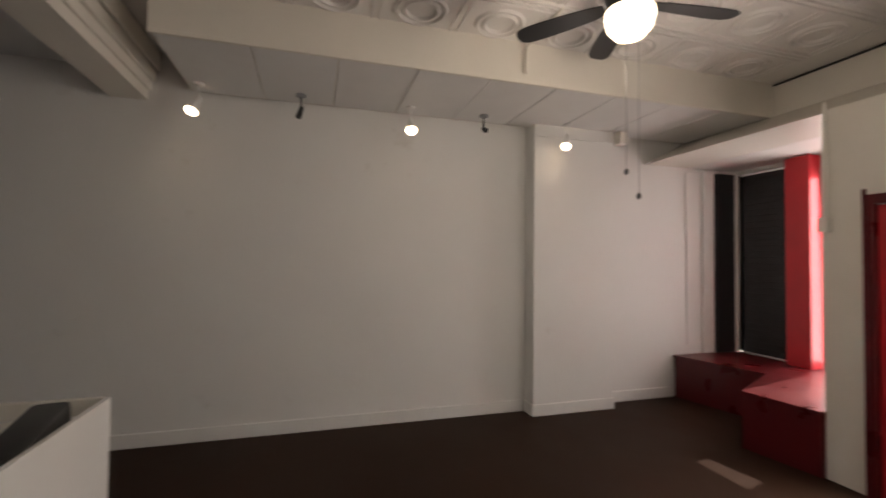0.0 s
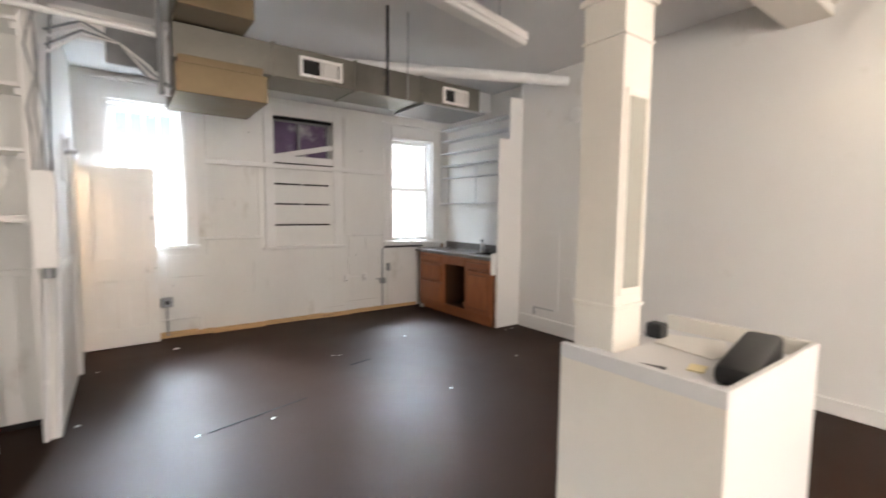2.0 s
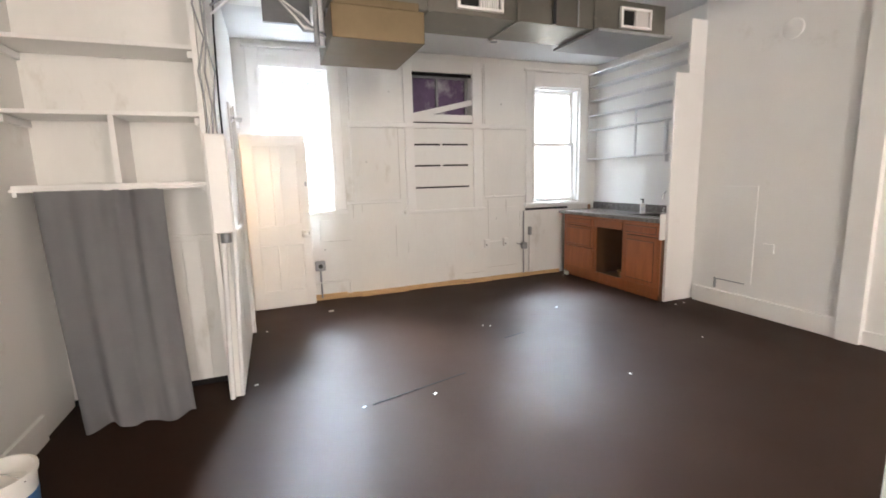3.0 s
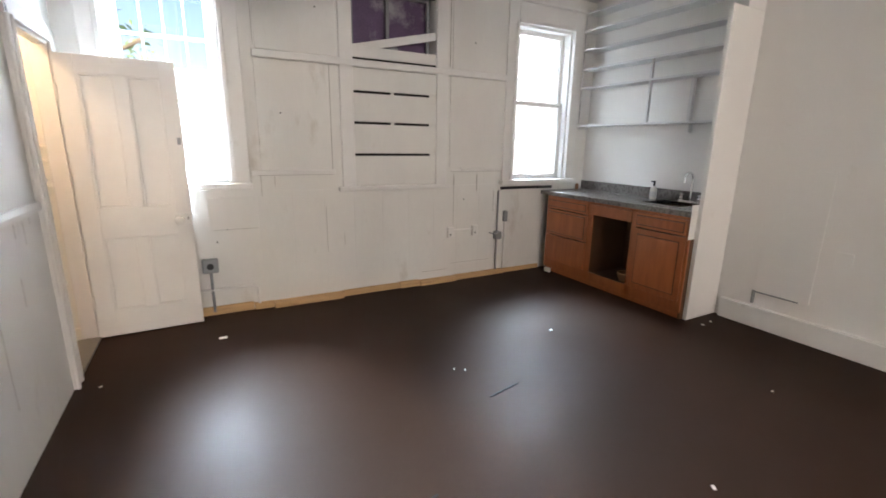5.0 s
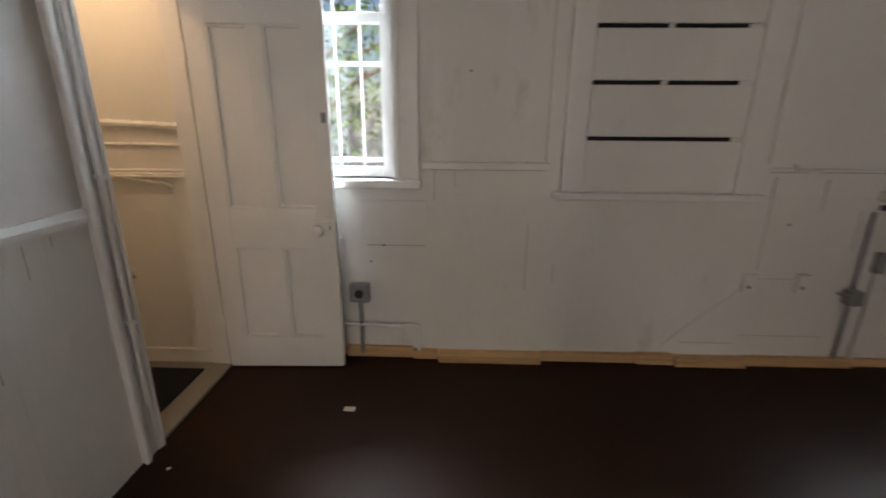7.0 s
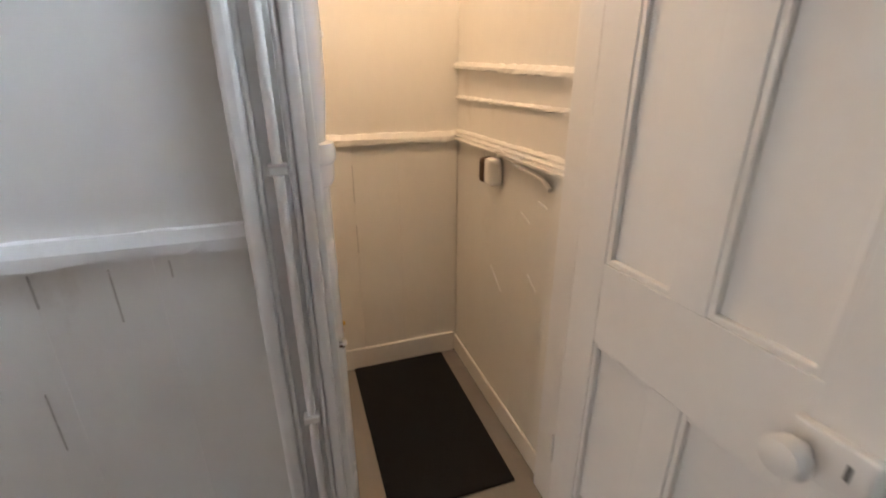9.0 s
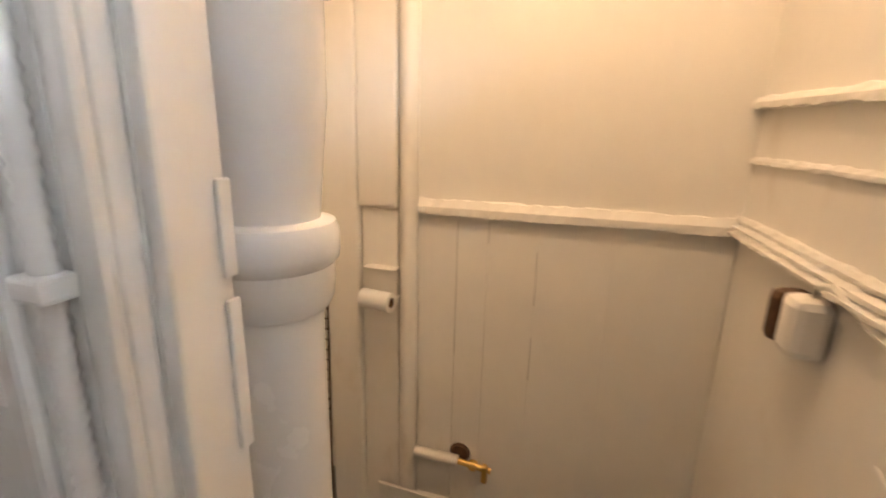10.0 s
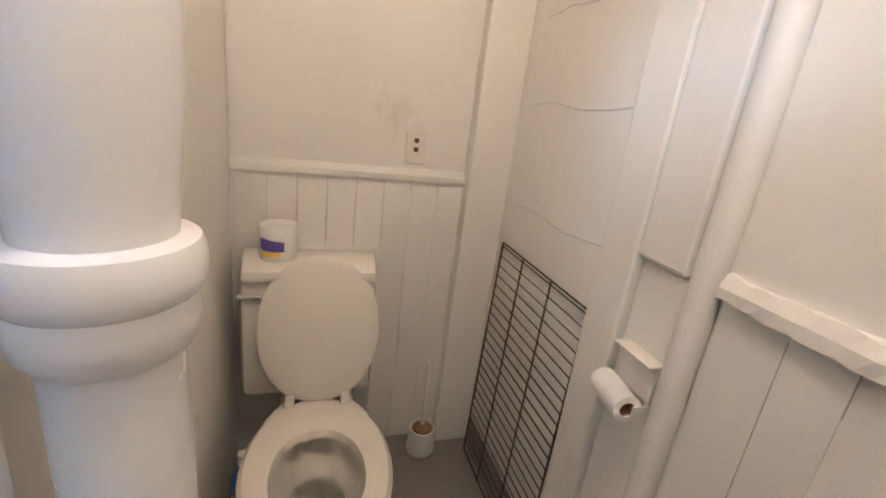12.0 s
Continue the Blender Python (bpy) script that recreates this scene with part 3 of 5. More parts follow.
def shop_door():
    d = thing("shop_door", (2.3, -3.85, 0), "dark red framed glass shop door in bright daylight", "door")
    x0, x1 = 1.86, 2.77
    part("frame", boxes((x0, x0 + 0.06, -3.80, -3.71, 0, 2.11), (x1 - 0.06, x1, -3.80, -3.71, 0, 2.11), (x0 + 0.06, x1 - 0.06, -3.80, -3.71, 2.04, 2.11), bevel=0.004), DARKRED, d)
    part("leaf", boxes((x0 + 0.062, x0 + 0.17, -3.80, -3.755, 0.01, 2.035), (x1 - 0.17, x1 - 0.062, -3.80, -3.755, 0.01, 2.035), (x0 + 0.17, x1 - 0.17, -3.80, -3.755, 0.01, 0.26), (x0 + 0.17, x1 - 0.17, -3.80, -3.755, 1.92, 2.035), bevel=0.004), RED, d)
    g = part("pane", boxes((x0 + 0.17, x1 - 0.17, -3.78, -3.774, 0.26, 1.92)), GLASS, d)
    g.visible_shadow = False


shop_door()

# ---- shop front: platform, shutter, red post ----


def slab(outline, z0, z1):
    """An upright prism over a plan outline."""
    bm = bmesh.new()
    a = [bm.verts.new((x, y, z0)) for x, y in outline]
    b = [bm.verts.new((x, y, z1)) for x, y in outline]
    bm.faces.new(b)
    bm.faces.new(a[::-1])
    for i in range(len(outline)):
        k = (i + 1) % len(outline)
        bm.faces.new((a[i], a[k], b[k], b[i]))
    return bm


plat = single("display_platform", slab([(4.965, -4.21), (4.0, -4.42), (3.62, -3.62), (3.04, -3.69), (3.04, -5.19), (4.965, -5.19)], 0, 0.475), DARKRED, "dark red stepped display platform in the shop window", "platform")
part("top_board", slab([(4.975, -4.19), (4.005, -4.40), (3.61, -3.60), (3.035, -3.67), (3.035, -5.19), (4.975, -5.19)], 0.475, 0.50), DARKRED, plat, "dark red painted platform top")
sh = thing("roller_shutter", (4.6, -5.25, 0.5), "dark closed steel roller shutter in the window opening", "shutter")
for i in range(30):
    z = 0.502 + i * 0.0745
    part("slat", boxes((4.25, 4.94, -5.28, -5.262, z, z + 0.075), bevel=0.005), SHUTTER, sh)
part("guide", boxes((4.94, 4.998, -5.19, -4.86, 0.502, 2.75), bevel=0.004), BLACK, sh)
part("side_bar", boxes((4.90, 4.93, -5.16, -5.12, 0.502, 2.75), bevel=0.004), TRIM, sh, "white upright bar")
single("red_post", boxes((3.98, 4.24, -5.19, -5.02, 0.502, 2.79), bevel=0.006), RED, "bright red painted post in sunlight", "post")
g = structure("window_shop", boxes((3.5, 3.97, -5.31, -5.302, 0.45, 2.63)), GLASS, "shop window glass")
g.visible_shadow = False
single("red_trim_board", boxes((2.745, 2.765, -3.705, -3.69, 0.0, 2.15), bevel=0.003), DARKRED, "dark red edge strip of the door frame", "trim")
bm = bmesh.new()
tube(bm, [(4.985, -4.42, 0.62), (4.985, -4.40, 2.70)] + arc((4.985, -4.46, 2.70), 0.06, 0, 90, (0, 1, 0), (0, 0, 1)) + [(4.985, -4.9, 2.77)], 0.009)
single("window_cable", bm, TRIM, "white cable looped down the wall by the window", "cable", smooth=True)
single("window_board", boxes((4.955, 4.999, -4.82, -4.65, 0.502, 2.78), bevel=0.006), TRIM, "white upright board beside the shutter", "board")
bm = bmesh.new()
tube(bm, [(4.985, -3.215, 0.1), (4.985, -3.215, 3.0)], 0.012)
single("corner_pipe", bm, WHITE, "thin white painted pipe beside the pier", "pipe", smooth=True)
bm = bmesh.new()
tube(bm, [(3.0, -3.70, 1.95), (3.0, -3.70, 2.85)], 0.014)
cb = single("wall_conduit", bm, CREAM, "cream conduit ending in a small box by the door", "conduit", smooth=True)
part("box", boxes((2.965, 3.03, -3.715, -3.66, 1.86, 1.97), bevel=0.005), CREAM, cb)

# ---- column and sales desk ----
col = thing("column", (2.54, 1.59, 0), "square cream wooden column with a flared capital", "column")
cx0, cx1, cy0, cy1 = 2.43, 2.65, 1.49, 1.70
part("shaft", boxes((cx0, cx1, cy0, cy1, 0, 2.98), bevel=0.004), CREAM, col)
part("base_band", boxes((cx0 - 0.008, cx1 + 0.008, cy0 - 0.008, cy1 + 0.008, 1.075, 1.095), bevel=0.004), CREAM, col)
part("neck_band", boxes((cx0 - 0.018, cx1 + 0.018, cy0 - 0.018, cy1 + 0.018, 2.44, 2.47), (cx0 - 0.008, cx1 + 0.008, cy0 - 0.008, cy1 + 0.008, 2.27, 2.285), bevel=0.006), CREAM, col)
bm = bmesh.new()
prev = None
for z, o in ((2.47, 0.0), (2.6, 0.008), (2.72, 0.03), (2.80, 0.06), (2.86, 0.075), (2.98, 0.08)):
    ring = [bm.verts.new((x, y, z)) for x, y in ((cx0 - o, cy0 - o), (cx1 + o, cy0 - o), (cx1 + o, cy1 + o), (cx0 - o, cy1 + o))]
    if prev:
        for i in range(4):
            bm.faces.new((prev[i], prev[(i + 1) % 4], ring[(i + 1) % 4], ring[i]))
    prev = ring
part("capital", bm, CREAM, col)
mf = part("mirror_frame", boxes((cx0 + 0.02, cx0 + 0.04, cy0 - 0.010, cy0, 1.14, 2.05), (cx1 - 0.04, cx1 - 0.02, cy0 - 0.010, cy0, 1.14, 2.05), (cx0 + 0.04, cx1 - 0.04, cy0 - 0.010, cy0, 2.02, 2.05), (cx0 + 0.04, cx1 - 0.04, cy0 - 0.010, cy0, 1.14, 1.17), bevel=0.002), CREAM, col)
part("mirror", boxes((cx0 + 0.04, cx1 - 0.04, cy0 - 0.004, cy0 - 0.001, 1.17, 2.02)), MIRROR, col, "dull grey mirror strip")

DX0, DX1, DY0, DY1, DZ = 2.165, 3.085, 0.925, 1.565, 0.96
desk = thing("sales_desk", (2.62, 1.24, 0), "cream white box counter with a raised rim", "desk")
part("front_panel", boxes((DX0, DX0 + 0.025, DY0, DY1, 0, DZ - 0.06)), CREAM, desk)
part("rim", boxes((DX0 - 0.004, DX0 + 0.03, DY0 - 0.002, DY1, DZ - 0.06, DZ), bevel=0.003), GREYCEIL, desk, "grey edge strip round the top")
part("side_panel", boxes((DX0 + 0.026, DX1, DY0, DY0 + 0.022, 0, DZ - 0.004), bevel=0.002), WHITE, desk)
part("back_panel", boxes((DX1 - 0.025, DX1, DY0 + 0.023, DY1, 0, DZ), bevel=0.003), CREAM, desk)
part("end_panel", boxes((DX0 + 0.026, cx0 - 0.003, DY1 - 0.02, DY1, 0, 0.86), (cx1 + 0.003, DX1 - 0.026, DY1 - 0.02, DY1, 0, 0.86)), CREAM, desk)
part("top", boxes((DX0 + 0.026, cx0 - 0.003, DY0 + 0.023, DY1 + 0.02, 0.861, 0.885), (cx0 - 0.003, cx1 + 0.003, DY0 + 0.023, cy0 - 0.012, 0.861, 0.885), (cx1 + 0.003, DX1 - 0.026, DY0 + 0.023, DY1 + 0.02, 0.861, 0.885)), GREYCEIL, desk, "pale worn desk top")
bm = boxes((-0.25, 0.25, -0.07, 0.07, 0, 0.075), bevel=0.025)
for v in bm.verts:
    if v.co.z > 0.045:
        v.co.z += 0.045 * max(0, v.co.x / 0.26)
bm.transform(pose(2.66, 1.035, 0.886, 0, 0, 8))
pouch = single("black_machine", bm, BLACK, "long black card machine case lying on the desk", "machine", smooth=True)
bm = boxes((-0.03, 0.03, -0.018, 0.018, 0, 0.003))
bm.transform(pose(2.78, 1.05, 0.986, 0, -6, 8))
part("label", bm, PAPER, pouch)
single("black_holder", boxes((2.80, 2.88, 1.47, 1.55, 0.886, 0.96), bevel=0.012), BLACK, "small black pen holder on the desk", "holder")
for k, (x, y, r, w, h, m_, nm, lb) in enumerate(((2.88, 1.36, 25, 0.22, 0.3, PAPER, "paper_sheet", "white sheet of paper on the desk"), (2.80, 1.30, -10, 0.2, 0.28, PAPER, "paper_sheet", "white sheet of paper on the desk"),
                                       (2.52, 1.17, 15, 0.09, 0.06, YELLOWISH, "note_pad", "small cream note on the desk"))):
    bm = boxes((-w / 2, w / 2, -h / 2, h / 2, 0, 0.002 + 0.002 * k))
    bm.transform(pose(x, y, 0.8855 + 0.003 * (k % 2), 0, 0, r))
    single(nm, bm, m_, lb, "paper")
bm = boxes((-0.08, 0.08, -0.055, 0.055, 0, 0.006), bevel=0.002)
bm.transform(pose(2.33, 1.27, 0.8855, 0, 0, 20))
bk = single("black_booklet", bm, BLACK, "dark booklet with a pale picture on the desk", "booklet")
bm = boxes((-0.05, 0.05, -0.03, 0.03, 0.006, 0.0072))
bm.transform(pose(2.33, 1.27, 0.8855, 0, 0, 20))
part("cover_picture", bm, GREYMETAL, bk)
bm = bmesh.new()
tube(bm, [(2.14, 1.62, 0.10), (2.09, 1.64, 0.03), (2.02, 1.66, 0.008), (1.92, 1.62, 0.008), (1.86, 1.66, 0.008)], 0.006)
single("desk_cable", bm, PAPER, "white cable trailing on the floor by the desk", "cable", smooth=True)

# ---- fan, spots, detector ----
FX, FY = 2.57, -1.57
fan = thing("ceiling_fan", (FX, FY, ZF), "dark ceiling fan with a lit bowl lamp and pull chains", "ceiling fan")
part("canopy", lathe(bmesh.new(), [(0.08, ZF), (0.08, ZF - 0.04), (0.03, ZF - 0.08)], 24, Matrix.Translation((FX, FY, 0))), BLACK, fan, smooth=True)
part("rod", lathe(bmesh.new(), [(0.014, ZF - 0.08), (0.014, 3.12)], 12, Matrix.Translation((FX, FY, 0))), BLACK, fan, smooth=True)
part("motor", lathe(bmesh.new(), [(0.05, 3.14), (0.12, 3.11), (0.13, 3.04), (0.11, 2.98), (0.10, 2.95)], 28, Matrix.Translation((FX, FY, 0))), BLACK, fan, smooth=True)
part("bowl", lathe(bmesh.new(), [(0.125, 2.95), (0.13, 2.92), (0.115, 2.86), (0.075, 2.815), (0.02, 2.80)], 28, Matrix.Translation((FX, FY, 0))), GLOBE, fan, "lit frosted glass bowl", smooth=True)
for turn in (37, -21, -96, -168, 108):
    bm = bmesh.new()
    rows = [(0.13, 0.035), (0.2, 0.05), (0.35, 0.062), (0.5, 0.068), (0.6, 0.066), (0.645, 0.045), (0.655, 0.01)]
    top = []
    for z in (0.004, -0.004):
        top.append([[bm.verts.new((r, s * w, z + s * w * 0.18)) for s in (-1, 1)] for r, w in rows])
    for lay in top:
        for p, q in zip(lay, lay[1:]):
            bm.faces.new((p[0], p[1], q[1], q[0]))
    for s in (0, 1):
        for i in range(len(rows) - 1):
            bm.faces.new((top[0][i][s], top[0][i + 1][s], top[1][i + 1][s], top[1][i][s]))
    bm.transform(pose(FX, FY, 3.0, 0, 0, turn))
    part("blade", bm, BLACK, fan)
for dx, dy, z in ((0.05, -0.10, 1.98), (0.10, -0.06, 2.12)):
    bm = bmesh.new()
    tube(bm, [(FX + dx, FY + dy, 2.95), (FX + dx, FY + dy, z)], 0.0011, 6)
    ch = part("pull_chain", bm, BLACK, fan)
    part("pull_knob", lathe(bmesh.new(), [(0.006, z + 0.012), (0.012, z), (0.012, z - 0.012), (0.005, z - 0.022)], 12, Matrix.Translation((FX + dx, FY + dy, 0))), BLACK, ch, smooth=True)

SX = 4.72


def spot_head(y, aim, lit):
    s = thing("track_spot", (SX, y, 3.08), "small white ceiling spot with a lit lamp" if lit else "small dark unlit ceiling spot", "spotlight", "spots along the soffit")
    part("base", lathe(bmesh.new(), [(0.045, 3.079), (0.045, 3.062), (0.02, 3.055)], 18, Matrix.Translation((SX, y, 0))), TRIM if lit else GREYMETAL, s, smooth=True)
    h = Vector((SX, y, 2.94))
    bm = bmesh.new()
    tube(bm, [(SX, y, 3.06), (SX + 0.01, y, 3.0), h], 0.008, 8)
    part("stem", bm, TRIM if lit else BLACK, s, smooth=True)
    d = Vector(aim).normalized()
    m = Matrix.Translation(h) @ d.to_track_quat("Z", "Y").to_matrix().to_4x4()
    if lit:
        part("shade", lathe(bmesh.new(), [(0.022, -0.03), (0.028, 0.02), (0.040, 0.09), (0.055, 0.13)], 20, m, caps=False), TRIM, s, smooth=True)
        part("bulb", lathe(bmesh.new(), [(0.030, 0.10), (0.052, 0.126), (0.045, 0.145), (0.02, 0.153)], 20, m), BULB, s, "glowing reflector lamp", smooth=True)
        q = m @ Vector((0, 0, 0.18))
        lamp("spot_light", "SPOT", look(q, q + d + Vector((0.3, 0, 0))), 8, (1.0, 0.84, 0.62), size=0.04, cone=120)
    else:
        part("shade", lathe(bmesh.new(), [(0.018, -0.03), (0.024, 0.03), (0.026, 0.08)], 16, m), BLACK, s, smooth=True)


spot_head(0.97, (-0.35, 0.25, -0.8), True)
spot_head(0.15, (-0.3, 0.2, -0.8), False)
spot_head(-0.85, (-0.5, 0.05, -0.75), True)
spot_head(-1.6, (-0.8, 0.1, -0.4), False)
spot_head(-2.55, (-0.35, 0.3, -0.8), True)
sd = thing("smoke_detector", (2.55, -2.75, ZF), "grey round smoke detector on the tin ceiling", "detector")
part("base", lathe(bmesh.new(), [(0.09, ZF - 0.005), (0.09, ZF - 0.03), (0.07, ZF - 0.04)], 24, Matrix.Translation((2.55, -2.75, 0))), GREYMETAL, sd, smooth=True)
part("sensor", lathe(bmesh.new(), [(0.05, ZF - 0.04), (0.045, ZF - 0.09), (0.02, ZF - 0.10)], 20, Matrix.Translation((2.55, -2.75, 0))), TRIM, sd, smooth=True)
bm = bmesh.new()
tube(bm, [(3.85, -1.62, 3.15), (3.85, -1.62, 3.32)] + arc((3.80, -1.62, 3.32), 0.05, 0, 90, (1, 0, 0), (0, 0, 1)) + [(3.3, -1.62, 3.385)], 0.012)
single("soffit_conduit", bm, CREAM, "cream conduit bent over the soffit edge", "conduit", smooth=True)
cbx = single("junction_box", boxes((4.70, 4.82, -3.32, -3.21, 2.93, 3.07), bevel=0.008), CREAM, "cream junction box under the soffit", "box")
bm = bmesh.new()
tube(bm, [(4.785, -2.25, 2.95), (4.785, -3.2, 2.95)], 0.008)
single("pier_conduit", bm, TRIM, "thin white conduit across the pier", "conduit", smooth=True)

# ---- ductwork and pipes under the back ceiling ----
duct = thing("air_duct", (2.3, 4.0, 2.7), "long galvanised steel air duct with two white grilles", "duct")
part("main_run", boxes((0.98, 3.60, 3.80, 4.22, 2.50, 2.73), bevel=0.004), DUCTM, duct)
for x in (1.6, 2.25, 2.9):
    part("seam", boxes((x, x + 0.025, 3.79, 4.23, 2.49, 2.74), bevel=0.003), DUCTM, duct)
part("hanging_box", boxes((0.98, 1.55, 3.72, 4.4, 2.27, 2.46), bevel=0.006), BROWNDUCT, duct, "tarnished brown drop box")
part("collar", boxes((1.0, 1.53, 3.76, 4.36, 2.46, 2.52), bevel=0.004), BROWNDUCT, duct)
part("riser", boxes((0.98, 1.42, 3.5, 3.98, 2.735, 3.235), bevel=0.006), BROWNDUCT, duct)
part("flap", boxes((2.9, 3.62, 3.74, 4.3, 2.475, 2.497), bevel=0.003), GREYMETAL, duct)
for x0, x1 in ((1.80, 2.14), (3.14, 3.44)):
    gr = part("grille", boxes((x0, x1, 3.775, 3.80, 2.53, 2.55), (x0, x1, 3.775, 3.80, 2.66, 2.68), (x0, x0 + 0.022, 3.775, 3.80, 2.55, 2.66), (x1 - 0.022, x1, 3.775, 3.80, 2.55, 2.66), ((x0 + x1) / 2 - 0.008, (x0 + x1) / 2 + 0.008, 3.775, 3.80, 2.55, 2.66), bevel=0.002), TRIM, duct, "white louvred grille")
    part("void", boxes((x0 + 0.022, x1 - 0.022, 3.796, 3.799, 2.55, 2.66)), DARK, gr)
    for i in range(7):
        xx = (x0 + x1) / 2 + 0.02 + i * 0.017
        if xx < x1 - 0.03:
            part("vane", boxes((xx, xx + 0.010, 3.782, 3.795, 2.55, 2.66)), TRIM, gr)
for x in (2.55, 2.75):
    bm = bmesh.new()
    tube(bm, [(x, 3.78, 2.5), (x, 3.78, ZB)], 0.012 if x < 2.6 else 0.007, 8)
    part("hanger", bm, BLACK if x < 2.6 else GREYMETAL, duct)
bm = bmesh.new()
tube(bm, [(0.9, 4.75, 2.92), (2.6, 4.62, 2.98), (5.0, 3.86, 3.08)], 0.062, 20)
single("overhead_pipe", bm, PIPEM, "thick white painted overhead pipe", "pipe", smooth=True)
fl = thing("fluorescent_light", (2.5, 3.0, 3.1), "long white unlit fluorescent batten hung from the ceiling", "light")
mfl = Matrix.Translation((2.35, 2.95, 2.98)) @ Matrix.Rotation(radians(12), 4, "Z")
for nm, rws, mt in (("tray", (-1.25, 1.25, -0.07, 0.07, 0.02, 0.09), TRIM), ("diffuser", (-1.24, 1.24, -0.06, 0.06, -0.02, 0.02), TRIM)):
    bm = boxes(rws, bevel=0.012)
    bm.transform(mfl)
    part(nm, bm, mt, fl)
for o in (-0.9, 0.9):
    bm = bmesh.new()
    tube(bm, [mfl @ Vector((o, 0, 0.09)), mfl @ Vector((o, 0, 0.26))], 0.006, 8)
    part("hanger", bm, GREYMETAL, fl)
part2 = thing("ceiling_sensor", (2.95, 3.3, ZB), "white round ceiling detector", "detector")
part("base", lathe(bmesh.new(), [(0.07, ZB - 0.001), (0.07, ZB - 0.03), (0.05, ZB - 0.07), (0.02, ZB - 0.075)], 20, Matrix.Translation((2.95, 3.3, 0))), TRIM, part2, smooth=True)
structure("ceiling_bulkhead", boxes((0.29, 5.1, 5.3, 6.4, 2.98, ZB)), GREYCEIL, "lower white plaster bulkhead at the back")
for x, y in ((1.15, 5.6), (3.1, 5.75), (4.2, 5.75)):
    dl = thing("downlight", (x, y, 2.98), "small round recessed ceiling light, unlit", "downlight", "recessed lights of the bulkhead")
    part("ring", lathe(bmesh.new(), [(0.075, 2.979), (0.075, 2.968), (0.055, 2.966), (0.05, 2.976)], 24, Matrix.Translation((x, y, 0)), caps=False), TRIM, dl, smooth=True)
    part("lens", lathe(bmesh.new(), [(0.052, 2.978), (0.052, 2.974)], 24, Matrix.Translation((x, y, 0))), GREYMETAL, dl)
cp = thing("ceiling_vent", (0.65, 4.9, 2.95), "white ceiling vent panel beside the duct", "vent")
part("panel", boxes((0.30, 0.92, 4.7, 5.29, 2.93, 2.98), bevel=0.004), TRIM, cp)
part("dark_flap", boxes((0.62, 0.96, 4.66, 4.70, 2.62, 2.9), bevel=0.004), GREYMETAL, cp, "dark grey metal flap")
bm = bmesh.new()
tube(bm, [(-0.76, 4.05, 2.74), (0.9, 4.05, 2.70)] + arc((0.9, 4.05, 2.64), 0.06, 90, 0, (1, 0, 0), (0, 0, 1)) + [(0.96, 4.05, 2.3)], 0.022, 12)
single("water_pipe", bm, PIPEM, "white painted pipe running across and turning down", "pipe", smooth=True)
for k in range(4):
    rnd = random.Random(k)
    bm = bmesh.new()
    tube(bm, [(0.30, 4.4, 2.55 + 0.05 * k), (0.5, 4.3, 2.68 + 0.03 * k), (0.7, 4.2, 2.64), (0.86, 4.12, 2.5 - 0.03 * k), (0.95, 4.02 - 0.02 * k, 2.36), (1.08, 4.0, 2.30), (1.1, 3.9, 2.4)], 0.008, 8)
    single("hanging_cable", bm, GREYMETAL if k % 2 else TRIM, "loose cable looping to the duct", "cable", "cables at the duct", smooth=True)
for x in (0.92, 1.0):
    bm = bmesh.new()
    tube(bm, [(x, 3.95, 2.28), (x, 3.95, 3.23)], 0.018, 10)
    single("conduit_drop", bm, GREYMETAL, "grey conduit dropping beside the duct", "conduit", "conduits at the duct", smooth=True)

# ---- shelves, curtain and breaker panel on the side ----
shelves = thing("wall_shelves", (-0.27, 4.28, 1.45), "white built-in empty wall shelves", "shelves")
for z in (1.465, 1.88, 2.27, 2.66):
    part("shelf", boxes((-0.765, 0.20, 4.11, 4.435, z - 0.024, z), bevel=0.003), TRIM, shelves)
part("side_board", boxes((0.20, 0.232, 4.10, 4.435, 0, 3.2), bevel=0.003), TRIM, shelves)
part("divider", boxes((-0.275, -0.245, 4.12, 4.435, 1.466, 1.856), bevel=0.002), TRIM, shelves)
for z in (1.42, 1.83, 2.22, 2.61):
    part("batten", boxes((-0.768, -0.745, 4.12, 4.43, z - 0.02, z + 0.021), bevel=0.003), TRIM, shelves)
    part("batten", boxes((0.17, 0.199, 4.13, 4.16, z - 0.02, z + 0.021), bevel=0.003), TRIM, shelves)
part("front_rail", boxes((-0.766, 0.20, 4.085, 4.11, 1.425, 1.445), bevel=0.003), TRIM, shelves)
cw = bpy.data.objects["wall_closet_end"]
for i in range(9):
    x0 = -0.76 + i * 0.104
    part("board", boxes((x0, x0 + 0.101, 4.43, 4.4395, 0.04, 1.06), bevel=0.002), OLDWHITE, cw)
part("board_cap", boxes((-0.765, 0.195, 4.415, 4.4395, 1.06, 1.10), bevel=0.004), OLDWHITE, cw)
part("foot_board", boxes((-0.765, 0.195, 4.42, 4.4295, 0.0, 0.04)), DARK, cw)

